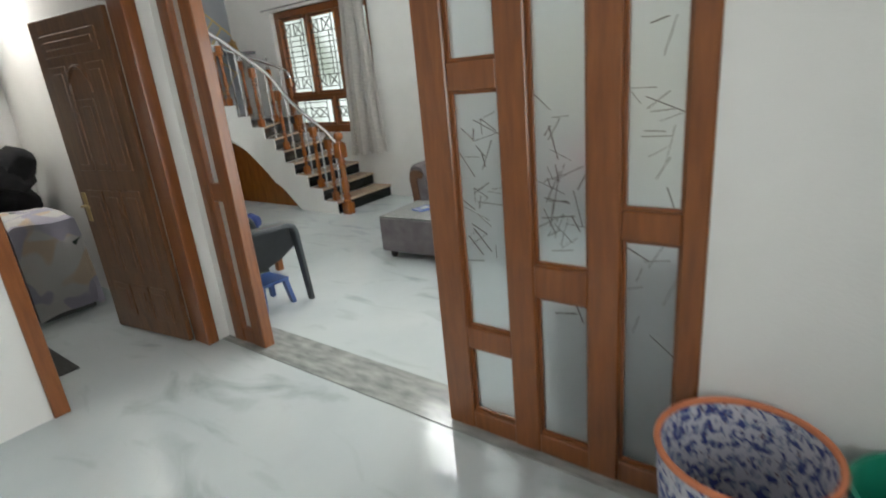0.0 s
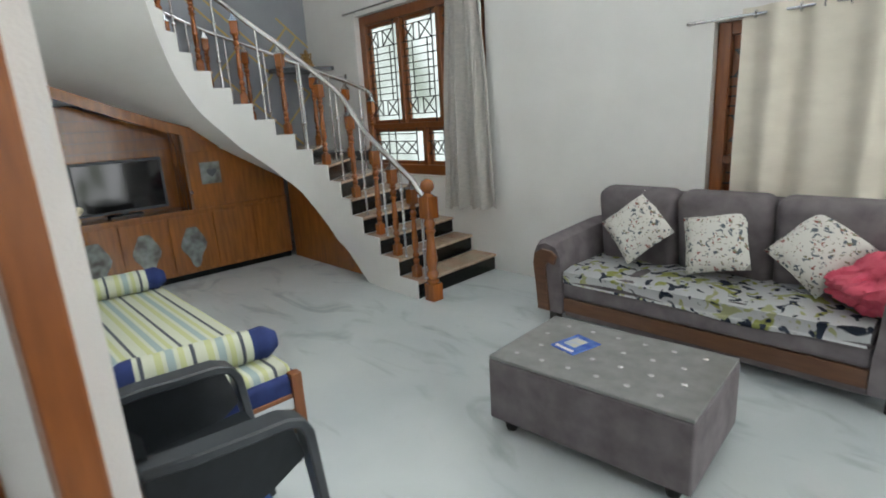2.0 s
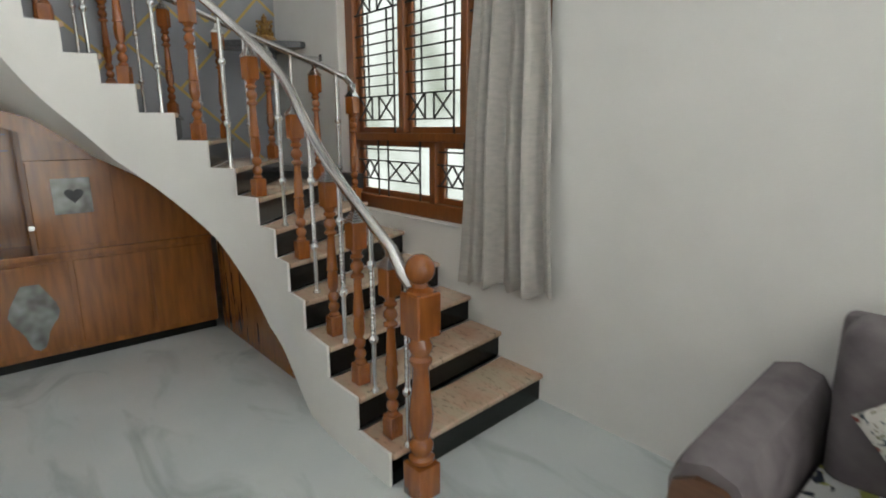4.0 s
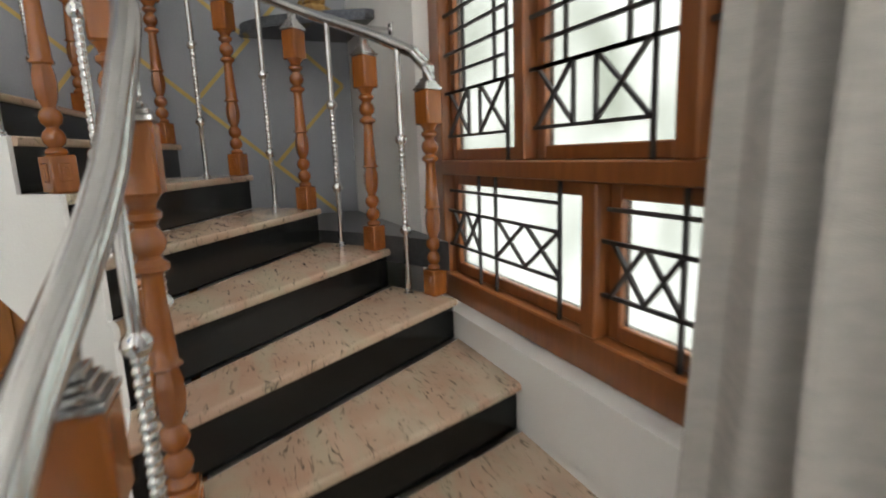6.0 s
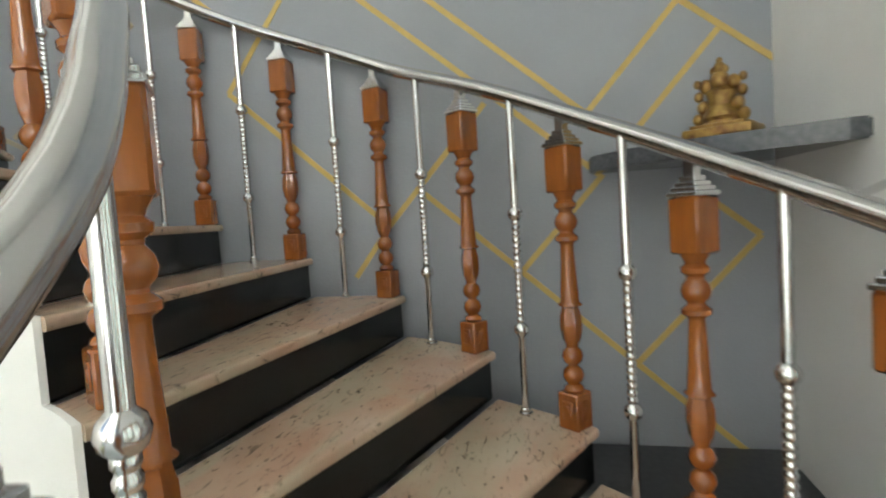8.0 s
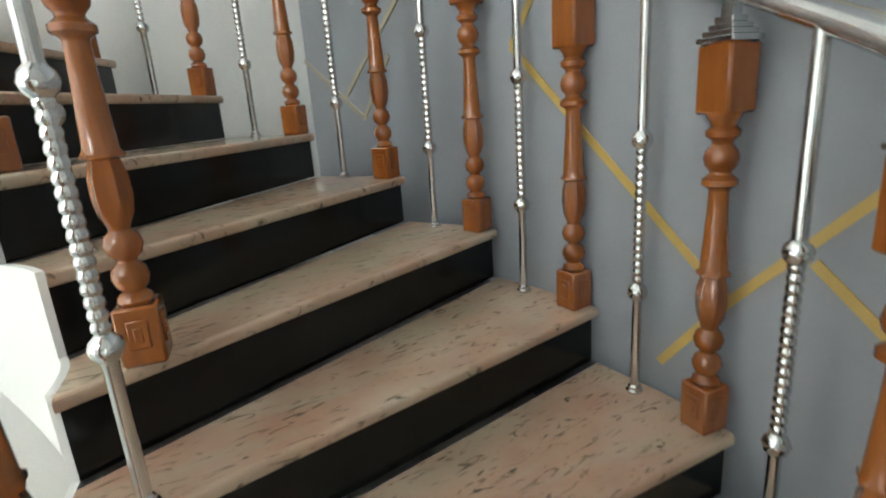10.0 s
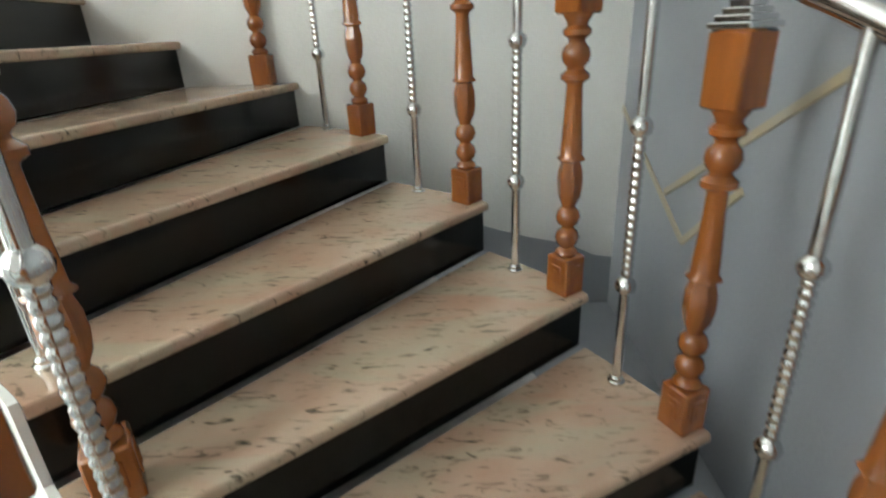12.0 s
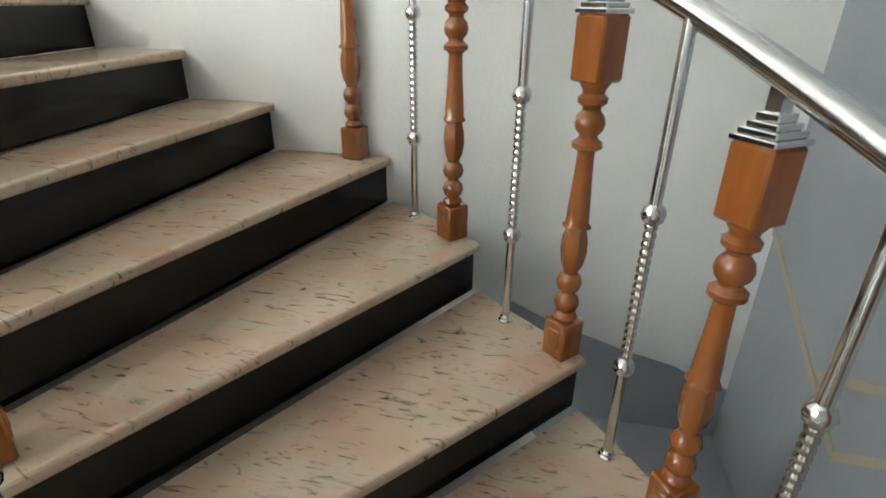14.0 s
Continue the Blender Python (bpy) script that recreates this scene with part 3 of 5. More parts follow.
def light(win, x0, x1, z0, z1, kind):
    """One glazed light: sash, pane and iron grille."""
    s = 0.045
    part("sash", boxes((x0, x0 + s, 0.12, 0.16, z0, z1), (x1 - s, x1, 0.12, 0.16, z0, z1), (x0 + s, x1 - s, 0.12, 0.16, z0, z0 + s), (x0 + s, x1 - s, 0.12, 0.16, z1 - s, z1), bev=0.004, seg=1), wood, win)
    pane = part("pane", boxes((x0 + s, x1 - s, 0.138, 0.142, z0 + s, z1 - s)), pane_glass, win)
    pane.visible_shadow = False
    bm = bmesh.new()
    y = 0.098
    g0, g1 = z0 + 0.035, z1 - 0.035
    w = x1 - x0
    if kind == "tall":
        zx0, zx1 = z0 + 0.10, z0 + 0.28
        n = 9
        top = z1 - 0.28
        for i in range(n):
            z = zx1 + (top - zx1) * i / (n - 1)
            full = i % 2 == 0
            bar(bm, x0 if full else x0 + 0.06, z, x1 if full else x1 - 0.10, z, y)
        for fx in (0.3, 0.72):
            bar(bm, x0 + w * fx, zx1, x0 + w * fx, top, y)
        for za, zb in ((zx0, zx1), (top, z1 - 0.1)):
            bar(bm, x0 + 0.02, za, x1 - 0.14 * w, za, y)
            bar(bm, x0 + 0.02, zb, x1 - 0.14 * w, zb, y)
            for fa, fb in ((0.06, 0.36), (0.52, 0.84)):
                bar(bm, x0 + w * fa, za, x0 + w * fb, zb, y - 0.004)
                bar(bm, x0 + w * fb, za, x0 + w * fa, zb, y + 0.004)
            for fx in (0.36, 0.52):
                bar(bm, x0 + w * fx, za, x0 + w * fx, zb, y)
        bar(bm, x1 - 0.14 * w, z0, x1 - 0.14 * w, z1, y)
    else:
        for z, a, b in ((z1 - 0.07, 0.02, 0.86), (z0 + 0.28, 0.0, 0.86), (z0 + 0.13, 0.0, 0.86)):
            bar(bm, x0 + w * a, z, x0 + w * b, z, y)
        for fx in (0.30, 0.44, 0.86):
            bar(bm, x0 + w * fx, z0, x0 + w * fx, z1, y)
        for fa, fb in ((0.04, 0.17), (0.17, 0.30), (0.44, 0.65), (0.65, 0.86)):
            bar(bm, x0 + w * fa, z0 + 0.13, x0 + w * fb, z0 + 0.28, y - 0.004)
            bar(bm, x0 + w * fb, z0 + 0.13, x0 + w * fa, z0 + 0.28, y + 0.004)
    part("grille", bm, grille, win, "black iron window grille")


def window(name, x0, x1, z0, zt, z1, ups, downs, label, f=0.055):
    win = thing(name, label, "window", kind="structure")
    specs = [(x0, x0 + f, 0.07, 0.17, z0, z1), (x1 - f, x1, 0.07, 0.17, z0, z1), (x0 + f, x1 - f, 0.07, 0.17, z0, z0 + f), (x0 + f, x1 - f, 0.07, 0.17, z1 - f, z1), (x0 + f, x1 - f, 0.065, 0.17, zt - 0.03, zt + 0.03)]
    ux = [x0 + f] + ups + [x1 - f]
    dx = [x0 + f] + downs + [x1 - f]
    for x in ux[1:-1]:
        specs.append((x - 0.032, x + 0.032, 0.07, 0.17, zt + 0.03, z1 - f))
    for x in dx[1:-1]:
        specs.append((x - 0.032, x + 0.032, 0.07, 0.17, z0 + f, zt - 0.03))
    for s in specs:
        part("frame_bar", boxes(s, bev=0.005, seg=1), wood, win)
    for a, b in zip(ux, ux[1:]):
        light(win, a + (0.032 if a != ux[0] else 0), b - (0.032 if b != ux[-1] else 0), zt + 0.03, z1 - f, "tall")
    for a, b in zip(dx, dx[1:]):
        light(win, a + (0.032 if a != dx[0] else 0), b - (0.032 if b != dx[-1] else 0), z0 + f, zt - 0.03, "low")
    return win


window("window_1", -0.373, 1.788, 0.964, 1.543, 2.873, [0.373, 1.045], [0.728], "wooden window with black iron grilles over the stairs", 0.11)
window("window_2", 3.922, 6.148, 0.802, 1.20, 2.148, [4.51, 5.04, 5.56], [5.04], "wooden window with black iron grilles behind the sofa", 0.09)
structure("window_sill", boxes((-0.373, 1.788, -0.004, 0.07, 0.945, 0.9625)), white_wall, "white painted window sill")


# ---- curtains ----
curtain_cloth = mat("grey_beige_curtain", (0.41, 0.395, 0.37), 0.85, color2=(0.50, 0.475, 0.44), scale=14, stretch=(1, 1, 3), bump=0.25, bscale=160)
cp = curtain_cloth.node_tree.nodes["Principled BSDF"]
cp.inputs["Transmission Weight"].default_value = 0.0


def curtain(x0, x1, z0, z1, y, folds, amp, label, seed, gather=1.0, narrow=0.0, mt=None):
    """A hanging cloth sheet with rounded folds; narrow pulls the top together."""
    rng = random.Random(seed)
    t = thing("curtain", label, "curtain", group="curtains at the windows")
    bm = bmesh.new()
    nx, nz = folds * 10, 14
    ph = [rng.uniform(-0.5, 0.5) for _ in range(folds + 2)]
    grid = []
    for j in range(nz + 1):
        fz = j / nz
        row = []
        for i in range(nx + 1):
            fx = i / nx
            u = fx * folds
            k = int(u)
            wob = ph[min(k, folds)] * (1 - (u - k)) + ph[min(k + 1, folds + 1)] * (u - k)
            x = x0 + (x1 - x0) * (fx + wob * 0.4 / folds)
            x = (x0 + x1) / 2 + (x - (x0 + x1) / 2) * (1 - (1 - gather) * fz)
            a = amp * (0.75 + 0.5 * math.sin(3.1 * u + seed)) * (1.0 + 0.35 * (1 - fz))
            yy = y + a * math.sin(2 * math.pi * (u + 0.12 * wob)) + 0.01 * math.sin(9 * fz + 3 * fx)
            zz = z0 + narrow * fx + (z1 - z0 - narrow * fx) * fz + (0.02 * math.sin(5.3 * u + seed) if j == 0 else 0)
            row.append(bm.verts.new((x, yy, zz)))
        grid.append(row)
    for ra, rb in zip(grid, grid[1:]):
        for i in range(nx):
            bm.faces.new((ra[i], ra[i + 1], rb[i + 1], rb[i]))
    faces = bm.faces[:]
    bmesh.ops.recalc_face_normals(bm, faces=faces)
    bmesh.ops.solidify(bm, geom=faces, thickness=0.004)
    part("cloth", bm, mt or curtain_cloth, t, smooth=True)
    return t


def rings(t, x0, x1, n, z, y):
    for i in range(n):
        x = x0 + (x1 - x0) * (i + 0.5) / n
        bm = bmesh.new()
        pts = [(x, y + 0.024 * math.cos(a), z + 0.024 * math.sin(a)) for a in [2 * math.pi * k / 12 for k in range(13)]]
        tube(bm, pts, 0.006, 6, caps=False)
        part("eyelet", bm, steel, t, smooth=True)


c1 = curtain(1.20, 1.97, 0.62, 2.94, -0.082, 5, 0.052, "grey-beige curtain drawn to one side of the stair window", 3, gather=0.60, narrow=0.08)
cream_cloth = mat("cream_curtain", (0.62, 0.575, 0.49), 0.85, color2=(0.70, 0.655, 0.56), scale=5, stretch=(1, 1, 2), bump=0.25, bscale=160)
c2 = curtain(4.11, 5.15, 0.30, 2.195, -0.085, 4, 0.034, "cream curtain with steel eyelets behind the sofa", 5, mt=cream_cloth)
c3 = curtain(5.20, 6.12, 0.30, 2.195, -0.085, 4, 0.034, "cream curtain with steel eyelets behind the sofa", 8, mt=cream_cloth)
rings(c1, 1.35, 1.80, 5, 2.91, -0.075)
rings(c2, 4.14, 5.15, 8, 2.15, -0.085)
rings(c3, 5.20, 6.12, 8, 2.15, -0.085)


def rod(x0, x1, z, y):
    t = thing("curtain_rod", "brushed steel curtain rod with finials on the wall", "curtain rod", group="curtain rods")
    bm = bmesh.new()
    tube(bm, [(x0, y, z), (x1, y, z)], 0.011, 10)
    part("rod", bm, steel, t, smooth=True)
    for s, x in ((-1, x0), (1, x1)):
        bm = bmesh.new()
        tube(bm, [(x + s * d, y, z) for d in (0.0, 0.01, 0.02, 0.035, 0.05, 0.06)], [0.016, 0.016, 0.010, 0.018, 0.014, 0.004], 10)
        part("finial", bm, steel, t, smooth=True)
        bm = bmesh.new()
        tube(bm, [(x - s * 0.12, y, z), (x - s * 0.12, -0.001, z)], 0.008, 8)
        part("bracket", bm, steel, t, smooth=True)


rod(-0.45, 1.98, 2.91, -0.075)
rod(3.82, 6.32, 2.15, -0.085)


# ---- glazed partition ----
etched = bpy.data.materials.new("frosted_partition_glass")
etched.use_nodes = True
gp = etched.node_tree.nodes["Principled BSDF"]
gp.inputs["Transmission Weight"].default_value, gp.inputs["Roughness"].default_value, gp.inputs["IOR"].default_value = 0.8, 0.32, 1.3
gp.inputs["Base Color"].default_value = (0.70, 0.75, 0.76, 1)
gp.inputs["Coat Weight"].default_value, gp.inputs["Coat Roughness"].default_value = 1.0, 0.02
etch_line = mat("clear_etch_line", (0.22, 0.205, 0.195), 0.3, color2=(0.08, 0.07, 0.065), scale=14)


part_r = thing("partition_1", "teak framed partition with frosted glass panes beside the opening", "partition", kind="structure")
Y0, Y1 = -4.08, -4.0
ZT = 2.42
for x0, x1 in ((5.875, 6.025), (6.255, 6.382), (6.608, 6.733), (6.935, 7.015)):
    part("stile", boxes((x0, x1, Y0, Y1, 0.0, ZT), bev=0.006, seg=1), wood, part_r)
COLS = [(6.025, 6.255, (0.10, 0.45, 0.56, 1.608, 1.722, ZT - 0.1)), (6.382, 6.608, (0.10, 0.772, 0.915, ZT - 0.1)), (6.733, 6.935, (0.10, 1.06, 1.17, ZT - 0.1))]
rng = random.Random(11)


def rail_part(parent, x0, x1, z0, z1):
    part("rail", boxes((x0, x1, Y0 + 0.004, Y1 - 0.004, z0, z1), bev=0.005, seg=1), wood, parent)


for x0, x1, rails in COLS:
    rail_part(part_r, x0, x1, 0.0, rails[0])
    rail_part(part_r, x0, x1, rails[-1], ZT)
    for a, b in zip(rails[1:-1:2], rails[2:-1:2]):
        rail_part(part_r, x0, x1, a, b)
    for a, b in zip(rails[0::2], rails[1::2]):
        part("pane", boxes((x0 + 0.002, x1 - 0.002, -4.042, -4.036, a + 0.002, b - 0.002)), etched, part_r)
        # thin beads round the pane
        part("bead", boxes((x0, x0 + 0.012, -4.056, -4.024, a, b), (x1 - 0.012, x1, -4.056, -4.024, a, b), (x0 + 0.012, x1 - 0.012, -4.056, -4.024, a, a + 0.012), (x0 + 0.012, x1 - 0.012, -4.056, -4.024, b - 0.012, b)), wood, part_r)
        # etched shard lines, thick in a band across the middle of the partition
        bm = bmesh.new()
        n = int(13 * (b - a) / 0.6)
        for i in range(n):
            cz, cx = rng.gauss(1.15, 0.28), rng.uniform(x0 + 0.03, x1 - 0.03)
            if not a + 0.03 < cz < b - 0.03:
                continue
            an = rng.choice((0.5, -0.6, 1.2, -1.1, 0.1)) + rng.uniform(-0.25, 0.25)
            ln = rng.uniform(0.025, 0.07)
            p0 = [min(max(cx - ln * math.cos(an), x0 + 0.015), x1 - 0.015), min(max(cz - ln * math.sin(an), a + 0.015), b - 0.015)]
            p1 = [min(max(cx + ln * math.cos(an), x0 + 0.015), x1 - 0.015), min(max(cz + ln * math.sin(an), a + 0.015), b - 0.015)]
            if abs(p0[0] - p1[0]) + abs(p0[1] - p1[1]) > 0.01:
                bar(bm, p0[0], p0[1], p1[0], p1[1], -4.0435, rng.choice((0.002, 0.0028, 0.004)))
        # broken chains of shards that branch from one another
        for i in range(4):
            px, pz = rng.uniform(x0 + 0.04, x1 - 0.04), rng.uniform(0.92, 1.48)
            an = rng.uniform(0, 6.28)
            for j in range(rng.randint(2, 4)):
                ln = rng.uniform(0.04, 0.10)
                nx, nzz = px + ln * math.cos(an), pz + ln * math.sin(an)
                if x0 + 0.016 < nx < x1 - 0.016 and a + 0.02 < nzz < b - 0.02 and a + 0.02 < pz < b - 0.02:
                    bar(bm, px, pz, nx, nzz, -4.0435, rng.choice((0.002, 0.0028, 0.004)))
                    px, pz = nx, nzz
                an += rng.choice((-1, 1)) * rng.uniform(1.7, 2.7)
        if bm.verts:
            part("etched_lines", bm, etch_line, part_r, "dark etched shard lines")
        else:
            bm.free()

part_l = thing("partition_2", "narrow teak framed glazed panel beside the opening", "partition", kind="structure")
for x0, x1 in ((3.937, 4.062), (4.175, 4.303)):
    part("stile", boxes((x0, x1, Y0, Y1, 0.0, ZT), bev=0.006, seg=1), wood, part_l)
for a, b in ((0.0, 0.11), (1.03, 1.15), (ZT - 0.1, ZT)):
    rail_part(part_l, 4.062, 4.175, a, b)
for a, b in ((0.11, 1.03), (1.15, ZT - 0.1)):
    part("pane", boxes((4.064, 4.173, -4.042, -4.036, a + 0.002, b - 0.002)), etched, part_l)
structure("lintel_trim", boxes((4.303, 5.875, Y0, Y1, ZT - 0.1, ZT), bev=0.005, seg=1), wood, "teak head rail over the opening")

# ---- bedroom door ----
frame_d = thing("door_frame", "carved teak frame of the bedroom doorway", "door frame", kind="structure")
for s in ((3.68, 3.87, -5.21, -5.125, 0, 2.38), (3.68, 3.87, -4.25, -4.165, 0, 2.38), (3.68, 3.87, -5.125, -4.25, 2.28, 2.38)):
    part("frame_bar", boxes(s, bev=0.008), wood, frame_d)
door = thing("door_1", "open carved dark wooden bedroom door", "door", kind="structure", at=(3.68, -4.27, 0), rz=8)
LW, LH = 0.87, 2.26
part("leaf", boxes((-LW, 0, -0.018, 0.018, 0.012, LH), bev=0.004), dark_wood, door)
DOOR_COLS = ((-0.755, -0.555), (-0.535, -0.335), (-0.315, -0.115))
for z0, z1, cols in ((0.14, 0.40, DOOR_COLS), (0.50, 1.12, DOOR_COLS), (1.26, 1.96, (DOOR_COLS[0], DOOR_COLS[2])), (1.26, 1.74, (DOOR_COLS[1],)), (2.02, 2.16, ((-0.755, -0.115),))):
    for x0, x1 in cols:
        for sy in (-1, 1):
            bm = boxes((x0, x1, sy * 0.022 - 0.006, sy * 0.022 + 0.006, z0, z1), bev=0.005)
            box(bm, x0 + 0.045, x1 - 0.045, sy * 0.028 - 0.006, sy * 0.028 + 0.006, z0 + 0.045, z1 - 0.045, bev=0.005)
            part("panel", bm, dark_wood, door)
for sy in (-1, 1):
    bm = bmesh.new()
    tube(bm, [(-0.435 + 0.13 * math.cos(math.pi * j / 10), sy * 0.024, 1.78 + 0.17 * math.sin(math.pi * j / 10)) for j in range(11)], 0.014, 6)
    part("arch_moulding", bm, dark_wood, door)
bm = bmesh.new()
tube(bm, [(-0.81, -0.02, 1.0), (-0.81, -0.055, 1.0), (-0.71, -0.06, 1.0)], 0.010, 8)
box(bm, -0.835, -0.785, -0.026, -0.019, 0.88, 1.10, bev=0.003)
part("door_handle", bm, mat("brass", (0.55, 0.42, 0.2), 0.3, metal=1.0, color2=(0.45, 0.33, 0.15), scale=20), door, "brass lever handle")

# ---- wood panelling and television unit under the stairs ----
def extrude_yz(poly, x0, x1):
    bm = bmesh.new()
    va = [bm.verts.new((x0, y, z)) for y, z in poly]
    vb = [bm.verts.new((x1, y, z)) for y, z in poly]
    bm.faces.new(va)
    bm.faces.new(vb[::-1])
    for i in range(len(poly)):
        bm.faces.new((va[i], va[(i + 1) % len(poly)], vb[(i + 1) % len(poly)], vb[i]))
    return bm


unit = thing("tv_unit", "brown veneer television unit built under the stairs", "cabinet")
part("plinth", boxes((-1.06, -0.73, -3.80, -1.05, 0.0, 0.07)), black_granite, unit)
part("base", boxes((-1.10, -0.70, -3.80, -1.04, 0.07, 0.745), bev=0.004), panel_wood, unit)
part("top", boxes((-1.12, -0.68, -3.80, -1.04, 0.745, 0.785), bev=0.006), panel_wood, unit)
part("back_panel", extrude_yz([(-2.17, 0.785), (-2.17, 1.64), (-2.71, 1.80), (-3.05, 1.93), (-3.80, 1.93), (-3.80, 0.785)], -1.15, -1.10), panel_wood, unit)
part("side_cabinet", extrude_yz([(-1.04, 0.785), (-1.04, 1.07), (-1.42, 1.29), (-1.66, 1.44), (-1.89, 1.56), (-2.17, 1.64), (-2.17, 0.785)], -0.71, -1.099), panel_wood, unit)
# dark strips imitating the window's reflection in the glossy veneer
for z0, z1 in ((1.45, 1.452), (1.56, 1.562), (1.67, 1.672), (1.78, 1.782)):
    part("reflection_line", boxes((-1.099, -1.0965, -3.60, -2.19, z0, z1 + 0.006)), dark_wood, unit)
part("side_door", boxes((-0.709, -0.697, -2.14, -1.67, 0.82, 1.40), bev=0.004), panel_wood, unit)
dark_glass = mat("etched_cabinet_glass", (0.09, 0.085, 0.075), 0.15, color2=(0.27, 0.30, 0.28), scale=11, detail=1)
part("glass_inlay", boxes((-0.697, -0.693, -2.02, -1.80, 1.04, 1.28), bev=0.001, seg=1), dark_glass, unit, "etched grey glass inlay")
heart = [(-1.90 + 0.055 * math.sin(a) ** 3, 1.165 + 0.055 * (13 * math.cos(a) - 5 * math.cos(2 * a) - 2 * math.cos(3 * a) - math.cos(4 * a)) / 16) for a in [2 * math.pi * k / 28 for k in range(28)]]
part("heart_motif", extrude_yz(heart, -0.6925, -0.690), plastic_dark, unit, "dark heart-shaped motif")
for i, y in enumerate((-3.66, -3.17, -2.70, -2.22, -1.74, -1.29)):
    d = part("door", boxes((-0.699, -0.685, y - (0.225 if i < 5 else 0.20), y + (0.225 if i < 5 else 0.20), 0.11, 0.72), bev=0.004), panel_wood, unit)
    if i < 4:
        pts = [(y + (0.115 + 0.025 * math.cos(4 * a)) * math.cos(a), 0.39 + (0.23 + 0.03 * math.sin(3 * a)) * math.sin(a)) for a in [2 * math.pi * k / 24 for k in range(24)]]
        part("glass", extrude_yz(pts, -0.6848, -0.681), dark_glass, d, "etched grey oval glass")
part("panel_edge", boxes((-0.708, -0.690, -2.17, -2.145, 0.785, 1.60)), dark_wood, unit)
bm = bmesh.new()
lathe(bm, [(0.010, 0), (0.010, 0.012), (0.020, 0.018), (0.018, 0.035)], 12)
bmesh.ops.transform(bm, matrix=Matrix.Translation((-0.692, -2.157, 0.97)) @ Matrix.Rotation(radians(90), 4, "Y"), verts=bm.verts)
part("knob", bm, steel, unit)
# trim board following the underside of the stairs over the niche
edge = [(-1.04, 1.08), (-1.42, 1.31), (-1.66, 1.46), (-1.89, 1.59), (-2.36, 1.74), (-2.76, 1.89), (-3.12, 2.04), (-3.28, 2.10)]
part("trim_board", extrude_yz([(y, z + 0.02) for y, z in edge] + [(y, z - 0.09) for y, z in edge[::-1]], -0.705, -0.675), panel_wood, unit)
side = thing("wood_panel", "brown veneer panel closing the stair underside", "wall panel", kind="structure")
poly = [(1.05, 0.0), (0.86, 0.18), (0.69, 0.31), (0.50, 0.45), (0.30, 0.65), (0.10, 0.80), (-0.10, 0.97), (-0.35, 1.06), (-0.60, 1.12), (-0.70, 1.13), (-0.70, 0.0)]
bm = bmesh.new()
va = [bm.verts.new((x, -1.0, z)) for x, z in poly]
vb = [bm.verts.new((x, -0.97, z)) for x, z in poly]
bm.faces.new(va)
bm.faces.new(vb[::-1])
for i in range(len(poly)):
    bm.faces.new((va[i], va[(i + 1) % len(poly)], vb[(i + 1) % len(poly)], vb[i]))
part("panel", bm, panel_wood, side)

tv = thing("television", "black flat screen television on the wooden unit", "television")
part("screen", boxes((-0.985, -0.965, -3.17, -2.35, 0.85, 1.345), bev=0.004), mat("tv_screen", (0.006, 0.006, 0.007), 0.06, color2=(0.008, 0.008, 0.009), scale=4), tv)
part("bezel", boxes((-1.01, -0.958, -3.195, -3.17, 0.825, 1.37), (-1.01, -0.958, -2.35, -2.325, 0.825, 1.37), (-1.01, -0.958, -3.17, -2.35, 0.825, 0.85), (-1.01, -0.958, -3.17, -2.35, 1.345, 1.37)), plastic_dark, tv)
part("stand", boxes((-1.05, -0.90, -2.92, -2.60, 0.785, 0.80), (-1.0, -0.97, -2.79, -2.73, 0.80, 0.84), bev=0.003), plastic_dark, tv)

pot = thing("flower_vase", "small vase of cream and yellow flowers on the television unit", "vase", at=(-0.80, -3.24, 0.785))
bm = bmesh.new()
lathe(bm, [(0.03, 0), (0.04, 0.01), (0.045, 0.05), (0.028, 0.085), (0.034, 0.10)], 14)
part("vase", bm, mat("glazed_clay", (0.30, 0.22, 0.10), 0.3, color2=(0.40, 0.30, 0.12), scale=20), pot, smooth=True)
cream_petal = mat("cream_petals", (0.72, 0.66, 0.50), 0.8, color2=(0.62, 0.55, 0.38), scale=30)
yellow_petal = mat("yellow_petals", (0.62, 0.46, 0.08), 0.8, color2=(0.50, 0.35, 0.05), scale=30)
rngf = random.Random(6)
for i in range(9):
    bm = bmesh.new()
    bmesh.ops.create_icosphere(bm, subdivisions=2, radius=0.032)
    for v in bm.verts:
        v.co += 0.012 * noise.noise_vector(v.co * 45 + Vector((i, 0, 0)))
    a = i * 2.4
    bmesh.ops.translate(bm, vec=(0.045 * math.cos(a) * (i > 0), 0.055 * math.sin(a) * (i > 0), 0.115 + 0.012 * (i % 4)), verts=bm.verts)
    part("bloom", bm, yellow_petal if i % 3 == 1 else cream_petal, pot, smooth=True)

# ---- shelf with a small idol in the stair corner ----
shelf = thing("corner_shelf", "dark granite corner shelf on the stair walls", "shelf")
bm = bmesh.new()
prism(bm, [(WEST + 0.002, -0.002), (-0.93, -0.002), (-0.93, -0.05), (-1.02, -0.22), (-1.12, -0.40), (-1.24, -0.54), (-1.38, -0.62), (-1.43, -0.64), (WEST + 0.002, -0.64)], 2.305, 2.36)
bmesh.ops.bevel(bm, geom=[e for e in bm.edges if abs(e.verts[0].co.z - e.verts[1].co.z) < 1e-6], offset=0.006, segments=2, affect="EDGES")
part("slab", bm, mat("grey_granite", (0.07, 0.075, 0.085), 0.15, color2=(0.12, 0.125, 0.135), scale=60), shelf)
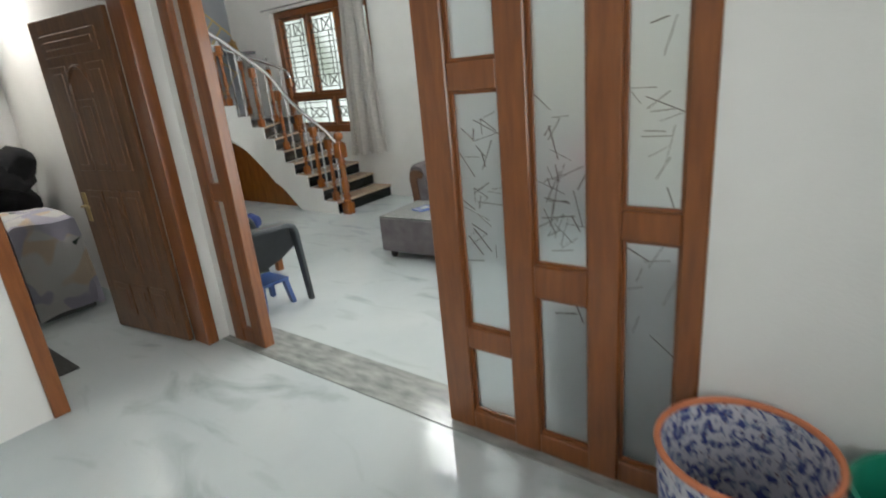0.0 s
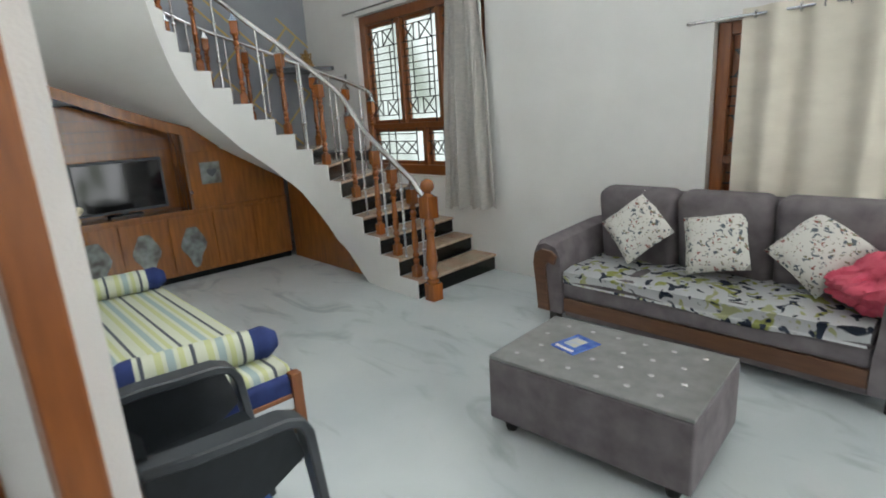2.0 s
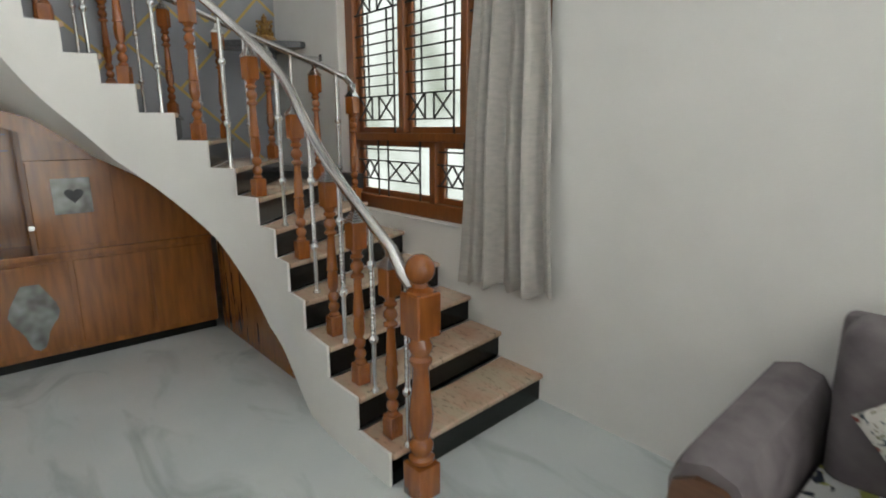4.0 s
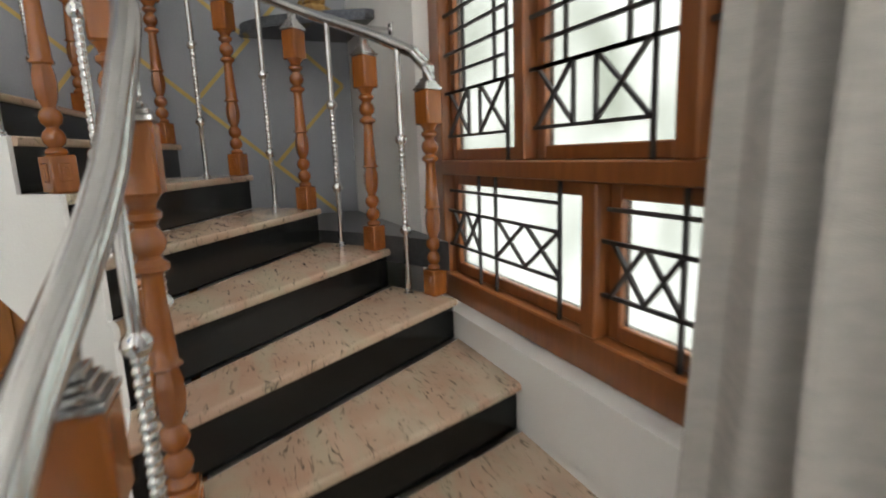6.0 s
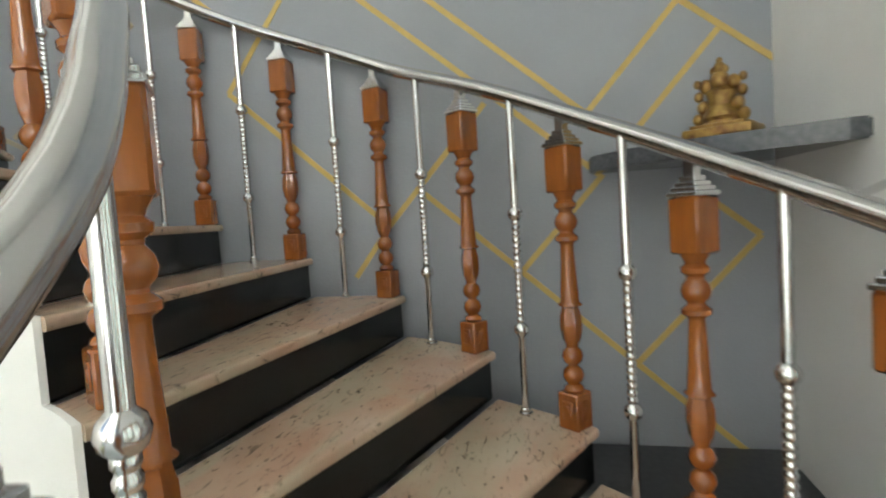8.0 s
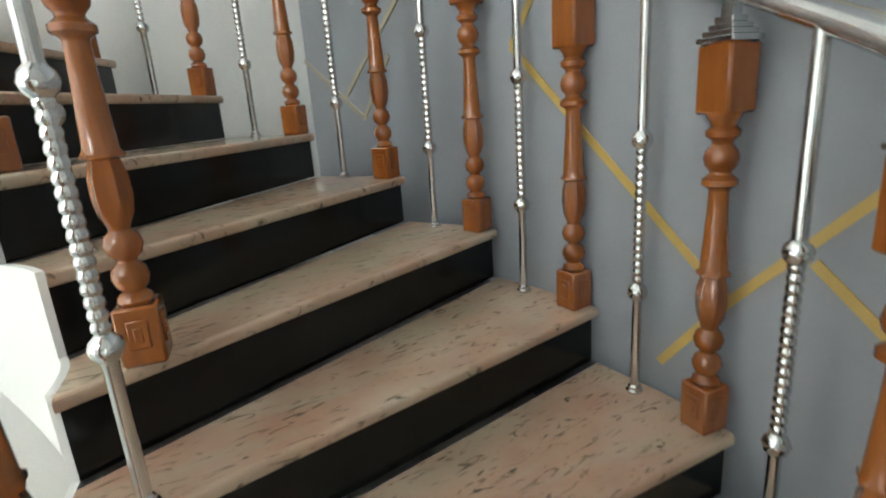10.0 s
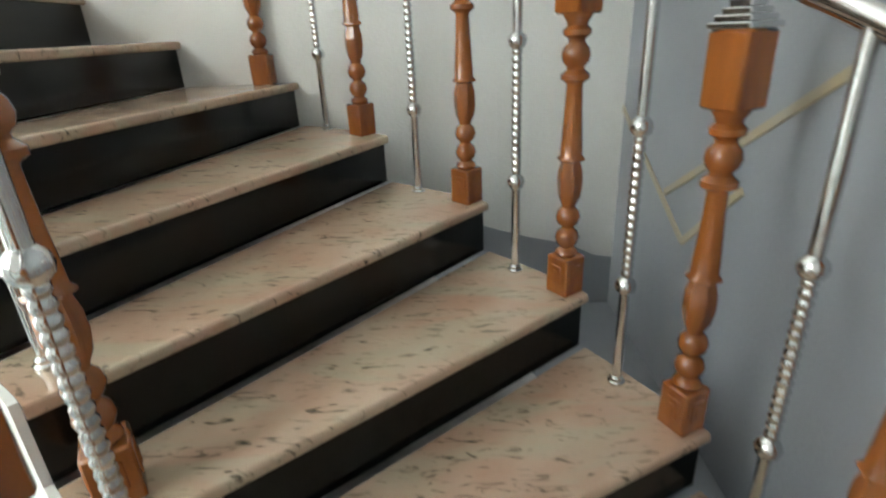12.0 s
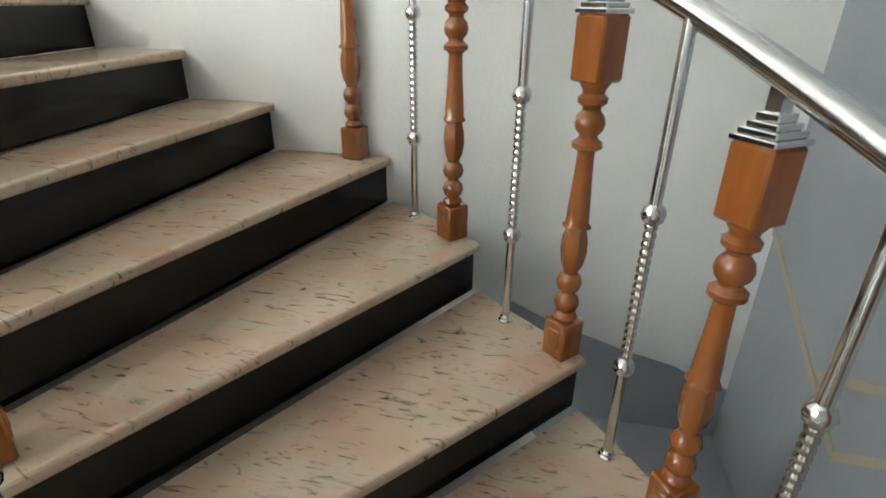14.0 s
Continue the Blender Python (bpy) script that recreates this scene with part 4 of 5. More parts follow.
idol_gold = mat("gilded_resin", (0.42, 0.27, 0.08), 0.35, metal=0.6, color2=(0.16, 0.07, 0.03), scale=26, bump=0.3, bscale=60)
bm = bmesh.new()
box(bm, -0.15, 0.15, -0.10, 0.09, 0.0, 0.035, bev=0.006)
box(bm, -0.12, 0.12, -0.085, 0.075, 0.035, 0.05, bev=0.005)
lathe(bm, [(0.085, 0.05), (0.08, 0.06), (0.088, 0.075), (0.075, 0.10), (0.06, 0.12), (0.062, 0.15), (0.07, 0.17), (0.05, 0.19), (0.035, 0.195)], 14)
for (cx, cz, r) in ((-0.10, 0.215, 0.018), (0.10, 0.215, 0.018), (-0.095, 0.165, 0.022), (0.095, 0.165, 0.022), (-0.10, 0.075, 0.026), (0.10, 0.075, 0.026), (-0.025, 0.255, 0.016), (0.025, 0.255, 0.016), (0.0, 0.13, 0.02), (0, 0.215, 0.042), (-0.06, 0.20, 0.03), (0.06, 0.20, 0.03), (-0.075, 0.12, 0.03), (0.075, 0.12, 0.03), (-0.05, 0.07, 0.035), (0.05, 0.07, 0.035), (0, 0.26, 0.028), (0, 0.29, 0.014), (0.0, 0.17, 0.03)):
    r2 = bmesh.ops.create_icosphere(bm, subdivisions=2, radius=r)
    bmesh.ops.translate(bm, vec=(cx, -0.02, cz), verts=r2["verts"])
idol = part("figurine", bm, idol_gold, None, smooth=True)
tagged(idol, "small gilded seated idol figurine on the corner shelf", "figurine")
idol.matrix_basis = pose(-1.13, -0.28, 2.36, 0, 0, 55) @ Matrix.Diagonal((0.62, 0.62, 0.74, 1))

# ---- cloth materials with printed patterns ----
def ramp_chain(nt, fac, stops):
    r = nt.nodes.new("ShaderNodeValToRGB")
    r.color_ramp.interpolation = "CONSTANT"
    els = r.color_ramp.elements
    while len(els) < len(stops):
        els.new(0.5)
    for e, (p, c) in zip(els, stops):
        e.position, e.color = p, (*c, 1)
    nt.links.new(fac, r.inputs[0])
    return r


def stripe_mat(name, period, axis):
    """Woven stripes across one axis of the cloth."""
    m = mat(name, (0.6, 0.62, 0.45), 0.9, bump=0.25, bscale=240)
    nt = m.node_tree
    p = nt.nodes["Principled BSDF"]
    tc = nt.nodes.new("ShaderNodeTexCoord")
    sx = nt.nodes.new("ShaderNodeSeparateXYZ")
    nt.links.new(tc.outputs["Object"], sx.inputs[0])
    dv = nt.nodes.new("ShaderNodeMath")
    dv.operation = "DIVIDE"
    dv.inputs[1].default_value = period
    nt.links.new(sx.outputs[axis], dv.inputs[0])
    fr = nt.nodes.new("ShaderNodeMath")
    fr.operation = "FRACT"
    nt.links.new(dv.outputs[0], fr.inputs[0])
    cream, lime, blue, navy = (0.52, 0.55, 0.44), (0.46, 0.49, 0.25), (0.30, 0.38, 0.39), (0.06, 0.07, 0.09)
    r = ramp_chain(nt, fr.outputs[0], [(0.0, cream), (0.22, lime), (0.36, cream), (0.44, blue), (0.60, cream), (0.68, lime), (0.80, cream), (0.92, navy)])
    nt.links.new(r.outputs[0], p.inputs["Base Color"])
    return m


def print_mat(name, base, blobs, scale, thr, bump=0.2):
    """Printed leaves and flowers: stretched cells over a plain cloth."""
    m = mat(name, base, 0.9, bump=bump, bscale=200)
    nt = m.node_tree
    p = nt.nodes["Principled BSDF"]
    tc = nt.nodes.new("ShaderNodeTexCoord")
    last = None
    for i, (col, st, rot, sc, th) in enumerate(blobs):
        mp = nt.nodes.new("ShaderNodeMapping")
        mp.inputs["Rotation"].default_value, mp.inputs["Scale"].default_value = (0, 0.0, rot), st
        mp.inputs["Location"].default_value = (3.1 * i, 1.7 * i, 0)
        nt.links.new(tc.outputs["Object"], mp.inputs[0])
        n = nt.nodes.new("ShaderNodeTexNoise")
        n.inputs["Scale"].default_value, n.inputs["Detail"].default_value, n.inputs["Distortion"].default_value = sc, 1.0, 0.6
        nt.links.new(mp.outputs[0], n.inputs["Vector"])
        g = nt.nodes.new("ShaderNodeMapRange")
        g.inputs[1].default_value, g.inputs[2].default_value = th, th + 0.03
        nt.links.new(n.outputs["Fac"], g.inputs[0])
        mx = nt.nodes.new("ShaderNodeMix")
        mx.data_type = "RGBA"
        nt.links.new(g.outputs[0], mx.inputs[0])
        if last is None:
            mx.inputs[6].default_value = (*base, 1)
        else:
            nt.links.new(last.outputs[2], mx.inputs[6])
        mx.inputs[7].default_value = (*col, 1)
        last = mx
    nt.links.new(last.outputs[2], p.inputs["Base Color"])
    return m


leaf_print = print_mat("leaf_print_cotton", (0.62, 0.61, 0.57), [((0.10, 0.12, 0.14), (1, 1, 1), 0.6, 28, 0.60), ((0.25, 0.07, 0.06), (1, 1, 1), -0.5, 36, 0.66), ((0.20, 0.19, 0.12), (1, 1, 1), 0.2, 42, 0.65)], 10, 0.6)
floral_print = print_mat("floral_print_cotton", (0.72, 0.73, 0.74), [((0.42, 0.44, 0.13), (1, 1, 1), 0.4, 9, 0.60), ((0.025, 0.035, 0.06), (1, 1, 1), -0.4, 14, 0.59), ((0.50, 0.52, 0.28), (1, 1, 1), 0.9, 12, 0.63)], 10, 0.6)
trim_wood = mat("sofa_trim_wood", (0.10, 0.045, 0.025), 0.35, color2=(0.15, 0.07, 0.035), scale=8, stretch=(0.8, 6, 6))
leg_black = mat("black_leg", (0.012, 0.011, 0.01), 0.4, color2=(0.02, 0.018, 0.016), scale=20)


def cushion_bm(w, d, h, n=10, pinch=0.6):
    """A soft pad: a bulging grid closed on both sides."""
    bm = bmesh.new()
    for s in (1, -1):
        g = []
        for j in range(n + 1):
            row = []
            for i in range(n + 1):
                u, v = 2 * i / n - 1, 2 * j / n - 1
                b = ((1 - u ** 4) * (1 - v ** 4)) ** pinch
                e = 1 - 0.05 * (1 - abs(u * v)) * (abs(u) ** 6 + abs(v) ** 6)
                row.append(bm.verts.new((u * w / 2 * e, v * d / 2 * e, s * h / 2 * b)))
            g.append(row)
        for ra, rb in zip(g, g[1:]):
            for i in range(n):
                bm.faces.new((ra[i], ra[i + 1], rb[i + 1], rb[i]))
    bmesh.ops.remove_doubles(bm, verts=bm.verts, dist=0.001)
    return bm


# ---- sofa ----
SX0, SX1 = 2.95, 5.12
sofa = thing("sofa", "grey velvet three-seat sofa with dark wooden trim against the wall", "sofa")
part("base", boxes((SX0 + 0.18, SX1 - 0.18, -0.80, -0.10, 0.07, 0.20), bev=0.015), velvet, sofa)
part("front_trim", boxes((SX0 + 0.19, SX1 - 0.19, -0.826, -0.80, 0.12, 0.22), bev=0.006), trim_wood, sofa, "dark wooden front rail")
part("front_band", boxes((SX0 + 0.185, SX1 - 0.185, -0.83, -0.12, 0.222, 0.345), bev=0.03, seg=3), velvet, sofa)
for i in range(3):
    w = (SX1 - SX0 - 0.40) / 3
    x0 = SX0 + 0.20 + i * w
    bm = boxes((x0 + 0.004, x0 + w - 0.004, -0.34, -0.13, 0.36, 0.985), bev=0.07, seg=4)
    bmesh.ops.transform(bm, matrix=Matrix.Translation((0, -0.13, 0.36)) @ Matrix.Rotation(radians(8), 4, "X") @ Matrix.Translation((0, 0.13, -0.36)), verts=bm.verts)
    part("back_cushion", bm, velvet, sofa, smooth=True)
part("back_frame", boxes((SX0 + 0.16, SX1 - 0.16, -0.14, -0.055, 0.07, 0.92), bev=0.03), velvet, sofa)
for s, x in ((1, SX0), (-1, SX1)):
    # rolled arm: a swept profile from front to back
    prof = [(0.0, 0.10), (-0.02, 0.30), (-0.055, 0.48), (-0.06, 0.57), (-0.03, 0.635), (0.05, 0.66), (0.13, 0.635), (0.17, 0.57), (0.175, 0.44), (0.185, 0.34), (0.185, 0.10)]
    bm = bmesh.new()
    ringsv = []
    for y, dz in ((-0.84, -0.05), (-0.80, -0.02), (-0.55, 0.0), (-0.10, 0.03)):
        ringsv.append([bm.verts.new((x + s * px, y, pz + (dz if pz > 0.3 else 0))) for px, pz in prof])
    for ra, rb in zip(ringsv, ringsv[1:]):
        for i in range(len(prof)):
            bm.faces.new((ra[i], ra[(i + 1) % len(prof)], rb[(i + 1) % len(prof)], rb[i]))
    bm.faces.new(ringsv[0])
    bm.faces.new(ringsv[-1][::-1])
    arm = part("arm", bm, velvet, sofa, smooth=True)
    # broad curved wooden facing on the arm front
    edge = [(-0.012, 0.11), (-0.03, 0.30), (-0.052, 0.45), (-0.04, 0.53), (0.02, 0.565), (0.10, 0.56), (0.15, 0.525), (0.13, 0.465), (0.075, 0.48), (0.05, 0.44), (0.06, 0.30), (0.085, 0.11)]
    bm = bmesh.new()
    va = [bm.verts.new((x + s * a, -0.862, b)) for a, b in edge]
    vb = [bm.verts.new((x + s * a, -0.835, b)) for a, b in edge]
    bm.faces.new(va)
    bm.faces.new(vb[::-1])
    for i in range(len(edge)):
        bm.faces.new((va[i], va[(i + 1) % len(edge)], vb[(i + 1) % len(edge)], vb[i]))
    part("arm_facing", bm, trim_wood, arm, "curved dark wooden facing")
for x in (SX0 + 0.08, SX1 - 0.08):
    for y in (-0.76, -0.16):
        part("foot", boxes((x - 0.035, x + 0.035, y - 0.035, y + 0.035, 0.0, 0.10), bev=0.006), leg_black, sofa)
SOFA_FIT = Matrix.Translation((3.075, 0, 0)) @ Matrix.Diagonal((1.03, 1.07, 1.06, 1)) @ Matrix.Translation((-SX0, 0, 0))
sofa.matrix_basis = SOFA_FIT
cover = thing("seat_cover", "white floral cotton cover spread on the sofa seat", "cover")
bm = bmesh.new()
gx, gy = 40, 12
grid = []
for j in range(gy + 1):
    row = []
    for i in range(gx + 1):
        x = SX0 + 0.20 + (SX1 - SX0 - 0.40) * i / gx
        v = j / gy
        y = -0.30 - 0.53 * v
        z = 0.44 + 0.012 * math.sin(9 * i / gx * 2) * math.sin(3 * v) - 0.006 * math.sin(31 * i / gx)
        if j >= gy - 1:
            y, z = (-0.838, 0.42) if j == gy - 1 else (-0.842, 0.345 + 0.03 * math.sin(7 * i / gx))
        row.append(bm.verts.new((x, y, z)))
    grid.append(row)
for ra, rb in zip(grid, grid[1:]):
    for i in range(gx):
        bm.faces.new((ra[i], ra[i + 1], rb[i + 1], rb[i]))
bmesh.ops.solidify(bm, geom=bm.faces[:], thickness=0.006)
part("cloth", bm, floral_print, cover, smooth=True)
part("front_hem", boxes((SX0 + 0.21, SX1 - 0.21, -0.8475, -0.8435, 0.338, 0.352), bev=0.001, seg=1), floral_print, cover)
cover.matrix_basis = SOFA_FIT
part("seat_pad", boxes((SX0 + 0.19, SX1 - 0.19, -0.828, -0.14, 0.33, 0.425), bev=0.03, seg=3), velvet, sofa, smooth=True)
for x, z, tilt, spin in ((3.645, 0.755, 68, 44), (4.20, 0.71, 66, 14), (4.77, 0.735, 64, 52)):
    bm = cushion_bm(0.40, 0.40, 0.13)
    cu = part("throw_cushion", bm, leaf_print, None, smooth=True)
    tagged(cu, "white leaf-print throw cushion leaning on the sofa back", "cushion", group="cushions on the sofa")
    cu.matrix_basis = Matrix.Translation((x, -0.50, z)) @ Matrix.Rotation(radians(tilt), 4, "X") @ Matrix.Rotation(radians(spin), 4, "Z")
bm = bmesh.new()
bmesh.ops.create_icosphere(bm, subdivisions=5, radius=1.0)
for v in bm.verts:
    c = v.co.copy()
    r = 1.0 + 0.34 * noise.noise(c * 1.6) + 0.22 * abs(noise.noise(c * 3.7)) + 0.10 * noise.noise(c * 8.0)
    v.co = Vector((5.06 + 0.20 * c.x * r, -0.60 + 0.19 * c.y * r, 0.64 + (0.15 + 0.05 * c.x) * c.z * r + 0.06 * c.x))
pink = part("crumpled_cloth", bm, mat("pink_cloth", (0.50, 0.06, 0.11), 0.9, color2=(0.62, 0.11, 0.16), scale=12, bump=0.4, bscale=60), None, smooth=True)
tagged(pink, "crumpled pink cloth on the sofa arm", "cloth")

# ---- unseen loveseat, added behind the partition to darken its lower panes ----
ls = thing("loveseat", "unseen grey velvet loveseat added to darken the lower partition panes", "sofa")
part("base", boxes((6.20, 7.60, -3.68, -2.95, 0.08, 0.40), bev=0.03, seg=3), velvet, ls)
part("back_cushion", boxes((6.34, 7.46, -3.69, -3.46, 0.402, 0.90), bev=0.06, seg=3), velvet, ls, smooth=True)
for x in (6.13, 7.47):
    part("arm", boxes((x, x + 0.20, -3.68, -2.94, 0.08, 0.62), bev=0.06, seg=3), velvet, ls, smooth=True)
for x in (6.22, 7.58):
    for y in (-3.60, -3.02):
        part("foot", boxes((x - 0.03, x + 0.03, y - 0.03, y + 0.03, 0.0, 0.10), bev=0.005), leg_black, ls)

ls.matrix_basis = pose(0.17, -0.17, 0)

# ---- coffee table ----
tb = thing("coffee_table", "grey velvet coffee table with a studded glass top", "table", at=(4.225, -1.905, 0), rz=4.5)
TX0, TX1, TY0, TY1 = -0.50, 0.51, -0.335, 0.335
part("body", boxes((TX0, TX1, TY0, TY1, 0.07, 0.405), bev=0.012), velvet, tb)
part("quilted_top", boxes((TX0 + 0.003, TX1 - 0.003, TY0 + 0.003, TY1 - 0.003, 0.4055, 0.425), bev=0.006), mat("grey_quilted_top", (0.15, 0.155, 0.15), 0.8, color2=(0.21, 0.215, 0.21), scale=12, coat=1.0), tb, "grey quilted top under glossy glass")
bm = bmesh.new()
lathe(bm, [(0.014, 0), (0.013, 0.002), (0.006, 0.0038)], 8)
stud = finish(bm, mat("crystal_stud", (0.85, 0.85, 0.85), 0.25, metal=0.6, color2=(0.75, 0.75, 0.75), scale=40), True)
for j in range(4):
    for i in range(6):
        piece("stud", stud, tb, pose(TX0 + 0.12 + (TX1 - TX0 - 0.24) * (i + (0.25 if j % 2 else -0.1)) / 5.3, TY0 + 0.11 + (TY1 - TY0 - 0.22) * j / 3, 0.4251))
for x in (TX0 + 0.09, TX1 - 0.09):
    for y in (TY0 + 0.07, TY1 - 0.07):
        bm = bmesh.new()
        lathe(bm, [(0.028, 0.0), (0.034, 0.02), (0.040, 0.07)], 10, (x, y))
        part("foot", bm, leg_black, tb)
bk = thing("booklet", "blue printed booklet lying on the coffee table", "book", at=(4.03, -1.90, 0.4255), rz=-12)
part("cover", boxes((-0.08, 0.08, -0.10, 0.10, 0.0, 0.008), bev=0.001, seg=1), mat("blue_print", (0.03, 0.08, 0.42), 0.25, color2=(0.12, 0.22, 0.55), scale=14), bk)
part("picture", boxes((-0.05, 0.03, -0.04, 0.06, 0.0085, 0.0095)), mat("pale_print", (0.30, 0.40, 0.55), 0.3, color2=(0.50, 0.46, 0.3), scale=30), bk)
part("title_bar", boxes((-0.06, 0.06, -0.09, -0.07, 0.0085, 0.0095)), mat("white_print", (0.7, 0.7, 0.72), 0.4, color2=(0.6, 0.6, 0.66), scale=60), bk)

# ---- striped daybed ----
stripes = stripe_mat("striped_bed_cotton", 0.235, 1)
navy = mat("navy_cotton", (0.012, 0.025, 0.11), 0.85, color2=(0.02, 0.04, 0.16), scale=12, bump=0.3, bscale=120)
bed = thing("daybed", "low wooden daybed with a green and navy striped cover", "bed")
BX0, BX1, BY0, BY1 = 0.55, 3.03, -3.78, -2.95
bm = boxes((BX0 + 0.05, BX1 - 0.06, BY0 + 0.02, BY1 - 0.02, 0.22, 0.40), bev=0.04, seg=3)
part("mattress", bm, stripes, bed, "striped cotton mattress cover", smooth=True)
part("navy_hem", boxes((BX1 - 0.30, BX1 - 0.02, BY0 + 0.10, BY1 + 0.005, 0.23, 0.35), bev=0.03, seg=3), navy, bed, smooth=True)
part("white_sheet", boxes((BX1 - 0.28, BX1 - 0.012, BY0 + 0.12, BY1 + 0.002, 0.16, 0.228), bev=0.01), mat("white_sheet", (0.66, 0.68, 0.68), 0.85, color2=(0.52, 0.55, 0.57), scale=7, bump=0.4, bscale=20), bed)
for x in (BX0 + 0.03, BX1 - 0.03):
    for y in (BY0 + 0.03, BY1 - 0.03):
        part("leg", boxes((x - 0.03, x + 0.03, y - 0.03, y + 0.03, 0.0, 0.36), bev=0.005), wood, bed)
part("side_rail", boxes((BX0 + 0.06, BX1 - 0.06, BY1 - 0.045, BY1 - 0.015, 0.14, 0.25), bev=0.004), wood, bed)
part("end_rail", boxes((BX1 - 0.045, BX1 - 0.015, BY0 + 0.06, BY1 - 0.06, 0.14, 0.25), bev=0.004), wood, bed)
BW = (BY1 - BY0) / 2
for x, turn in ((BX0 + 0.22, -4), (BX1 - 0.32, -10)):
    bo = thing("bolster", "striped round bolster with navy ends on the daybed", "bolster", group="bolsters on the daybed", at=(x, (BY0 + BY1) / 2, 0.482), rz=turn)
    for name, ya, yb, mt in (("roll", 0.14 - BW, BW - 0.14, stripes), ("navy_end", 0.02 - BW, 0.14 - BW, navy), ("navy_end", BW - 0.14, BW, navy)):
        bm = bmesh.new()
        n = 10
        pts, rad = [], []
        for i in range(n + 1):
            y = ya + (yb - ya) * i / n
            pts.append((0, y, 0))
            e = min(abs(y + BW - 0.02), abs(y - BW))
            rad.append(0.088 * min(1.0, 0.55 + e * 7) + 0.003 * math.sin(40 * y))
        tube(bm, pts, rad, 18)
        part(name, bm, mt, bo, smooth=True)

# ---- plastic armchair and stool ----
chair = thing("plastic_chair", "dark grey moulded plastic armchair beside the opening", "chair", at=(3.645, -3.60, 0))


def ribbon(bm, pts, w, th):
    """A flat moulded band along a path; w across, th thick."""
    pts = [Vector(p) for p in pts]
    prev = None
    first = None
    for i, p in enumerate(pts):
        d = (pts[min(i + 1, len(pts) - 1)] - pts[max(i - 1, 0)]).normalized()
        s = Vector((1, 0, 0))
        u = s.cross(d).normalized()
        ww = w[i] if isinstance(w, (list, tuple)) else w
        q = [bm.verts.new(p + a * ww / 2 * s + b * th / 2 * u) for a, b in ((-1, -1), (1, -1), (1, 1), (-1, 1))]
        if prev:
            for j in range(4):
                bm.faces.new((prev[j], prev[(j + 1) % 4], q[(j + 1) % 4], q[j]))
        else:
            first = q
        prev = q
    bm.faces.new(first[::-1])
    bm.faces.new(prev)
    return bm


for s in (-1, 1):
    # arm that turns down into the front leg
    bm = bmesh.new()
    ribbon(bm, [(s * 0.25, -0.25, 0.66), (s * 0.27, -0.12, 0.655), (s * 0.275, 0.04, 0.645), (s * 0.275, 0.15, 0.64), (s * 0.275, 0.20, 0.62), (s * 0.275, 0.225, 0.57), (s * 0.27, 0.25, 0.35), (s * 0.26, 0.285, 0.0)], [0.075, 0.085, 0.09, 0.09, 0.085, 0.075, 0.06, 0.05], 0.035)
    bmesh.ops.bevel(bm, geom=bm.edges[:], offset=0.006, segments=1, affect="EDGES")
    part("arm", bm, plastic_dark, chair, smooth=True)
    bm = bmesh.new()
    ribbon(bm, [(s * 0.22, -0.20, 0.45), (s * 0.24, -0.26, 0.2), (s * 0.26, -0.30, 0.0)], [0.07, 0.055, 0.045], 0.04)
    part("leg", bm, plastic_dark, chair, smooth=True)
    # side skirt between arm and seat
    bm = bmesh.new()
    vs = [bm.verts.new(p) for p in ((s * 0.262, -0.24, 0.64), (s * 0.268, 0.18, 0.62), (s * 0.262, 0.22, 0.47), (s * 0.25, 0.10, 0.40), (s * 0.245, -0.10, 0.34), (s * 0.245, -0.24, 0.30))]
    f = bm.faces.new(vs)
    bmesh.ops.solidify(bm, geom=[f], thickness=0.006)
    part("side_panel", bm, plastic_dark, chair)
bm = bmesh.new()
grid = []
for j in range(9):
    v = j / 8
    row = []
    for i in range(13):
        u = 2 * i / 12 - 1
        if v <= 0.5:
            y, z = 0.22 - 0.42 * v * 2, 0.42 - 0.02 * v * 2 + 0.02 * u * u
            x = u * 0.24
        else:
            w = (v - 0.5) * 2
            y, z = -0.20 - 0.09 * w + 0.07 * u * u * w, 0.40 + 0.40 * w - 0.05 * u * u * w
            x = u * (0.24 + 0.01 * w)
        row.append(bm.verts.new((x, y, z)))
    grid.append(row)
for ra, rb in zip(grid, grid[1:]):
    for i in range(12):
        bm.faces.new((ra[i], ra[i + 1], rb[i + 1], rb[i]))
bmesh.ops.solidify(bm, geom=bm.faces[:], thickness=0.008)
part("shell", bm, plastic_dark, chair, smooth=True)
stool = thing("stool", "small blue plastic stool under the armchair", "stool", at=(3.66, -3.58, 0))
part("seat", boxes((-0.14, 0.14, -0.14, 0.14, 0.20, 0.23), bev=0.012), plastic_blue, stool)
for sx in (-1, 1):
    for sy in (-1, 1):
        bm = bmesh.new()
        ribbon(bm, [(sx * 0.11, sy * 0.11, 0.21), (sx * 0.125, sy * 0.125, 0.1), (sx * 0.14, sy * 0.14, 0.0)], [0.05, 0.045, 0.04], 0.035)
        part("leg", bm, plastic_blue, stool)

chair.matrix_basis = pose(3.62, -3.63, 0) @ Matrix.Diagonal((1.06, 1.06, 1.07, 1))

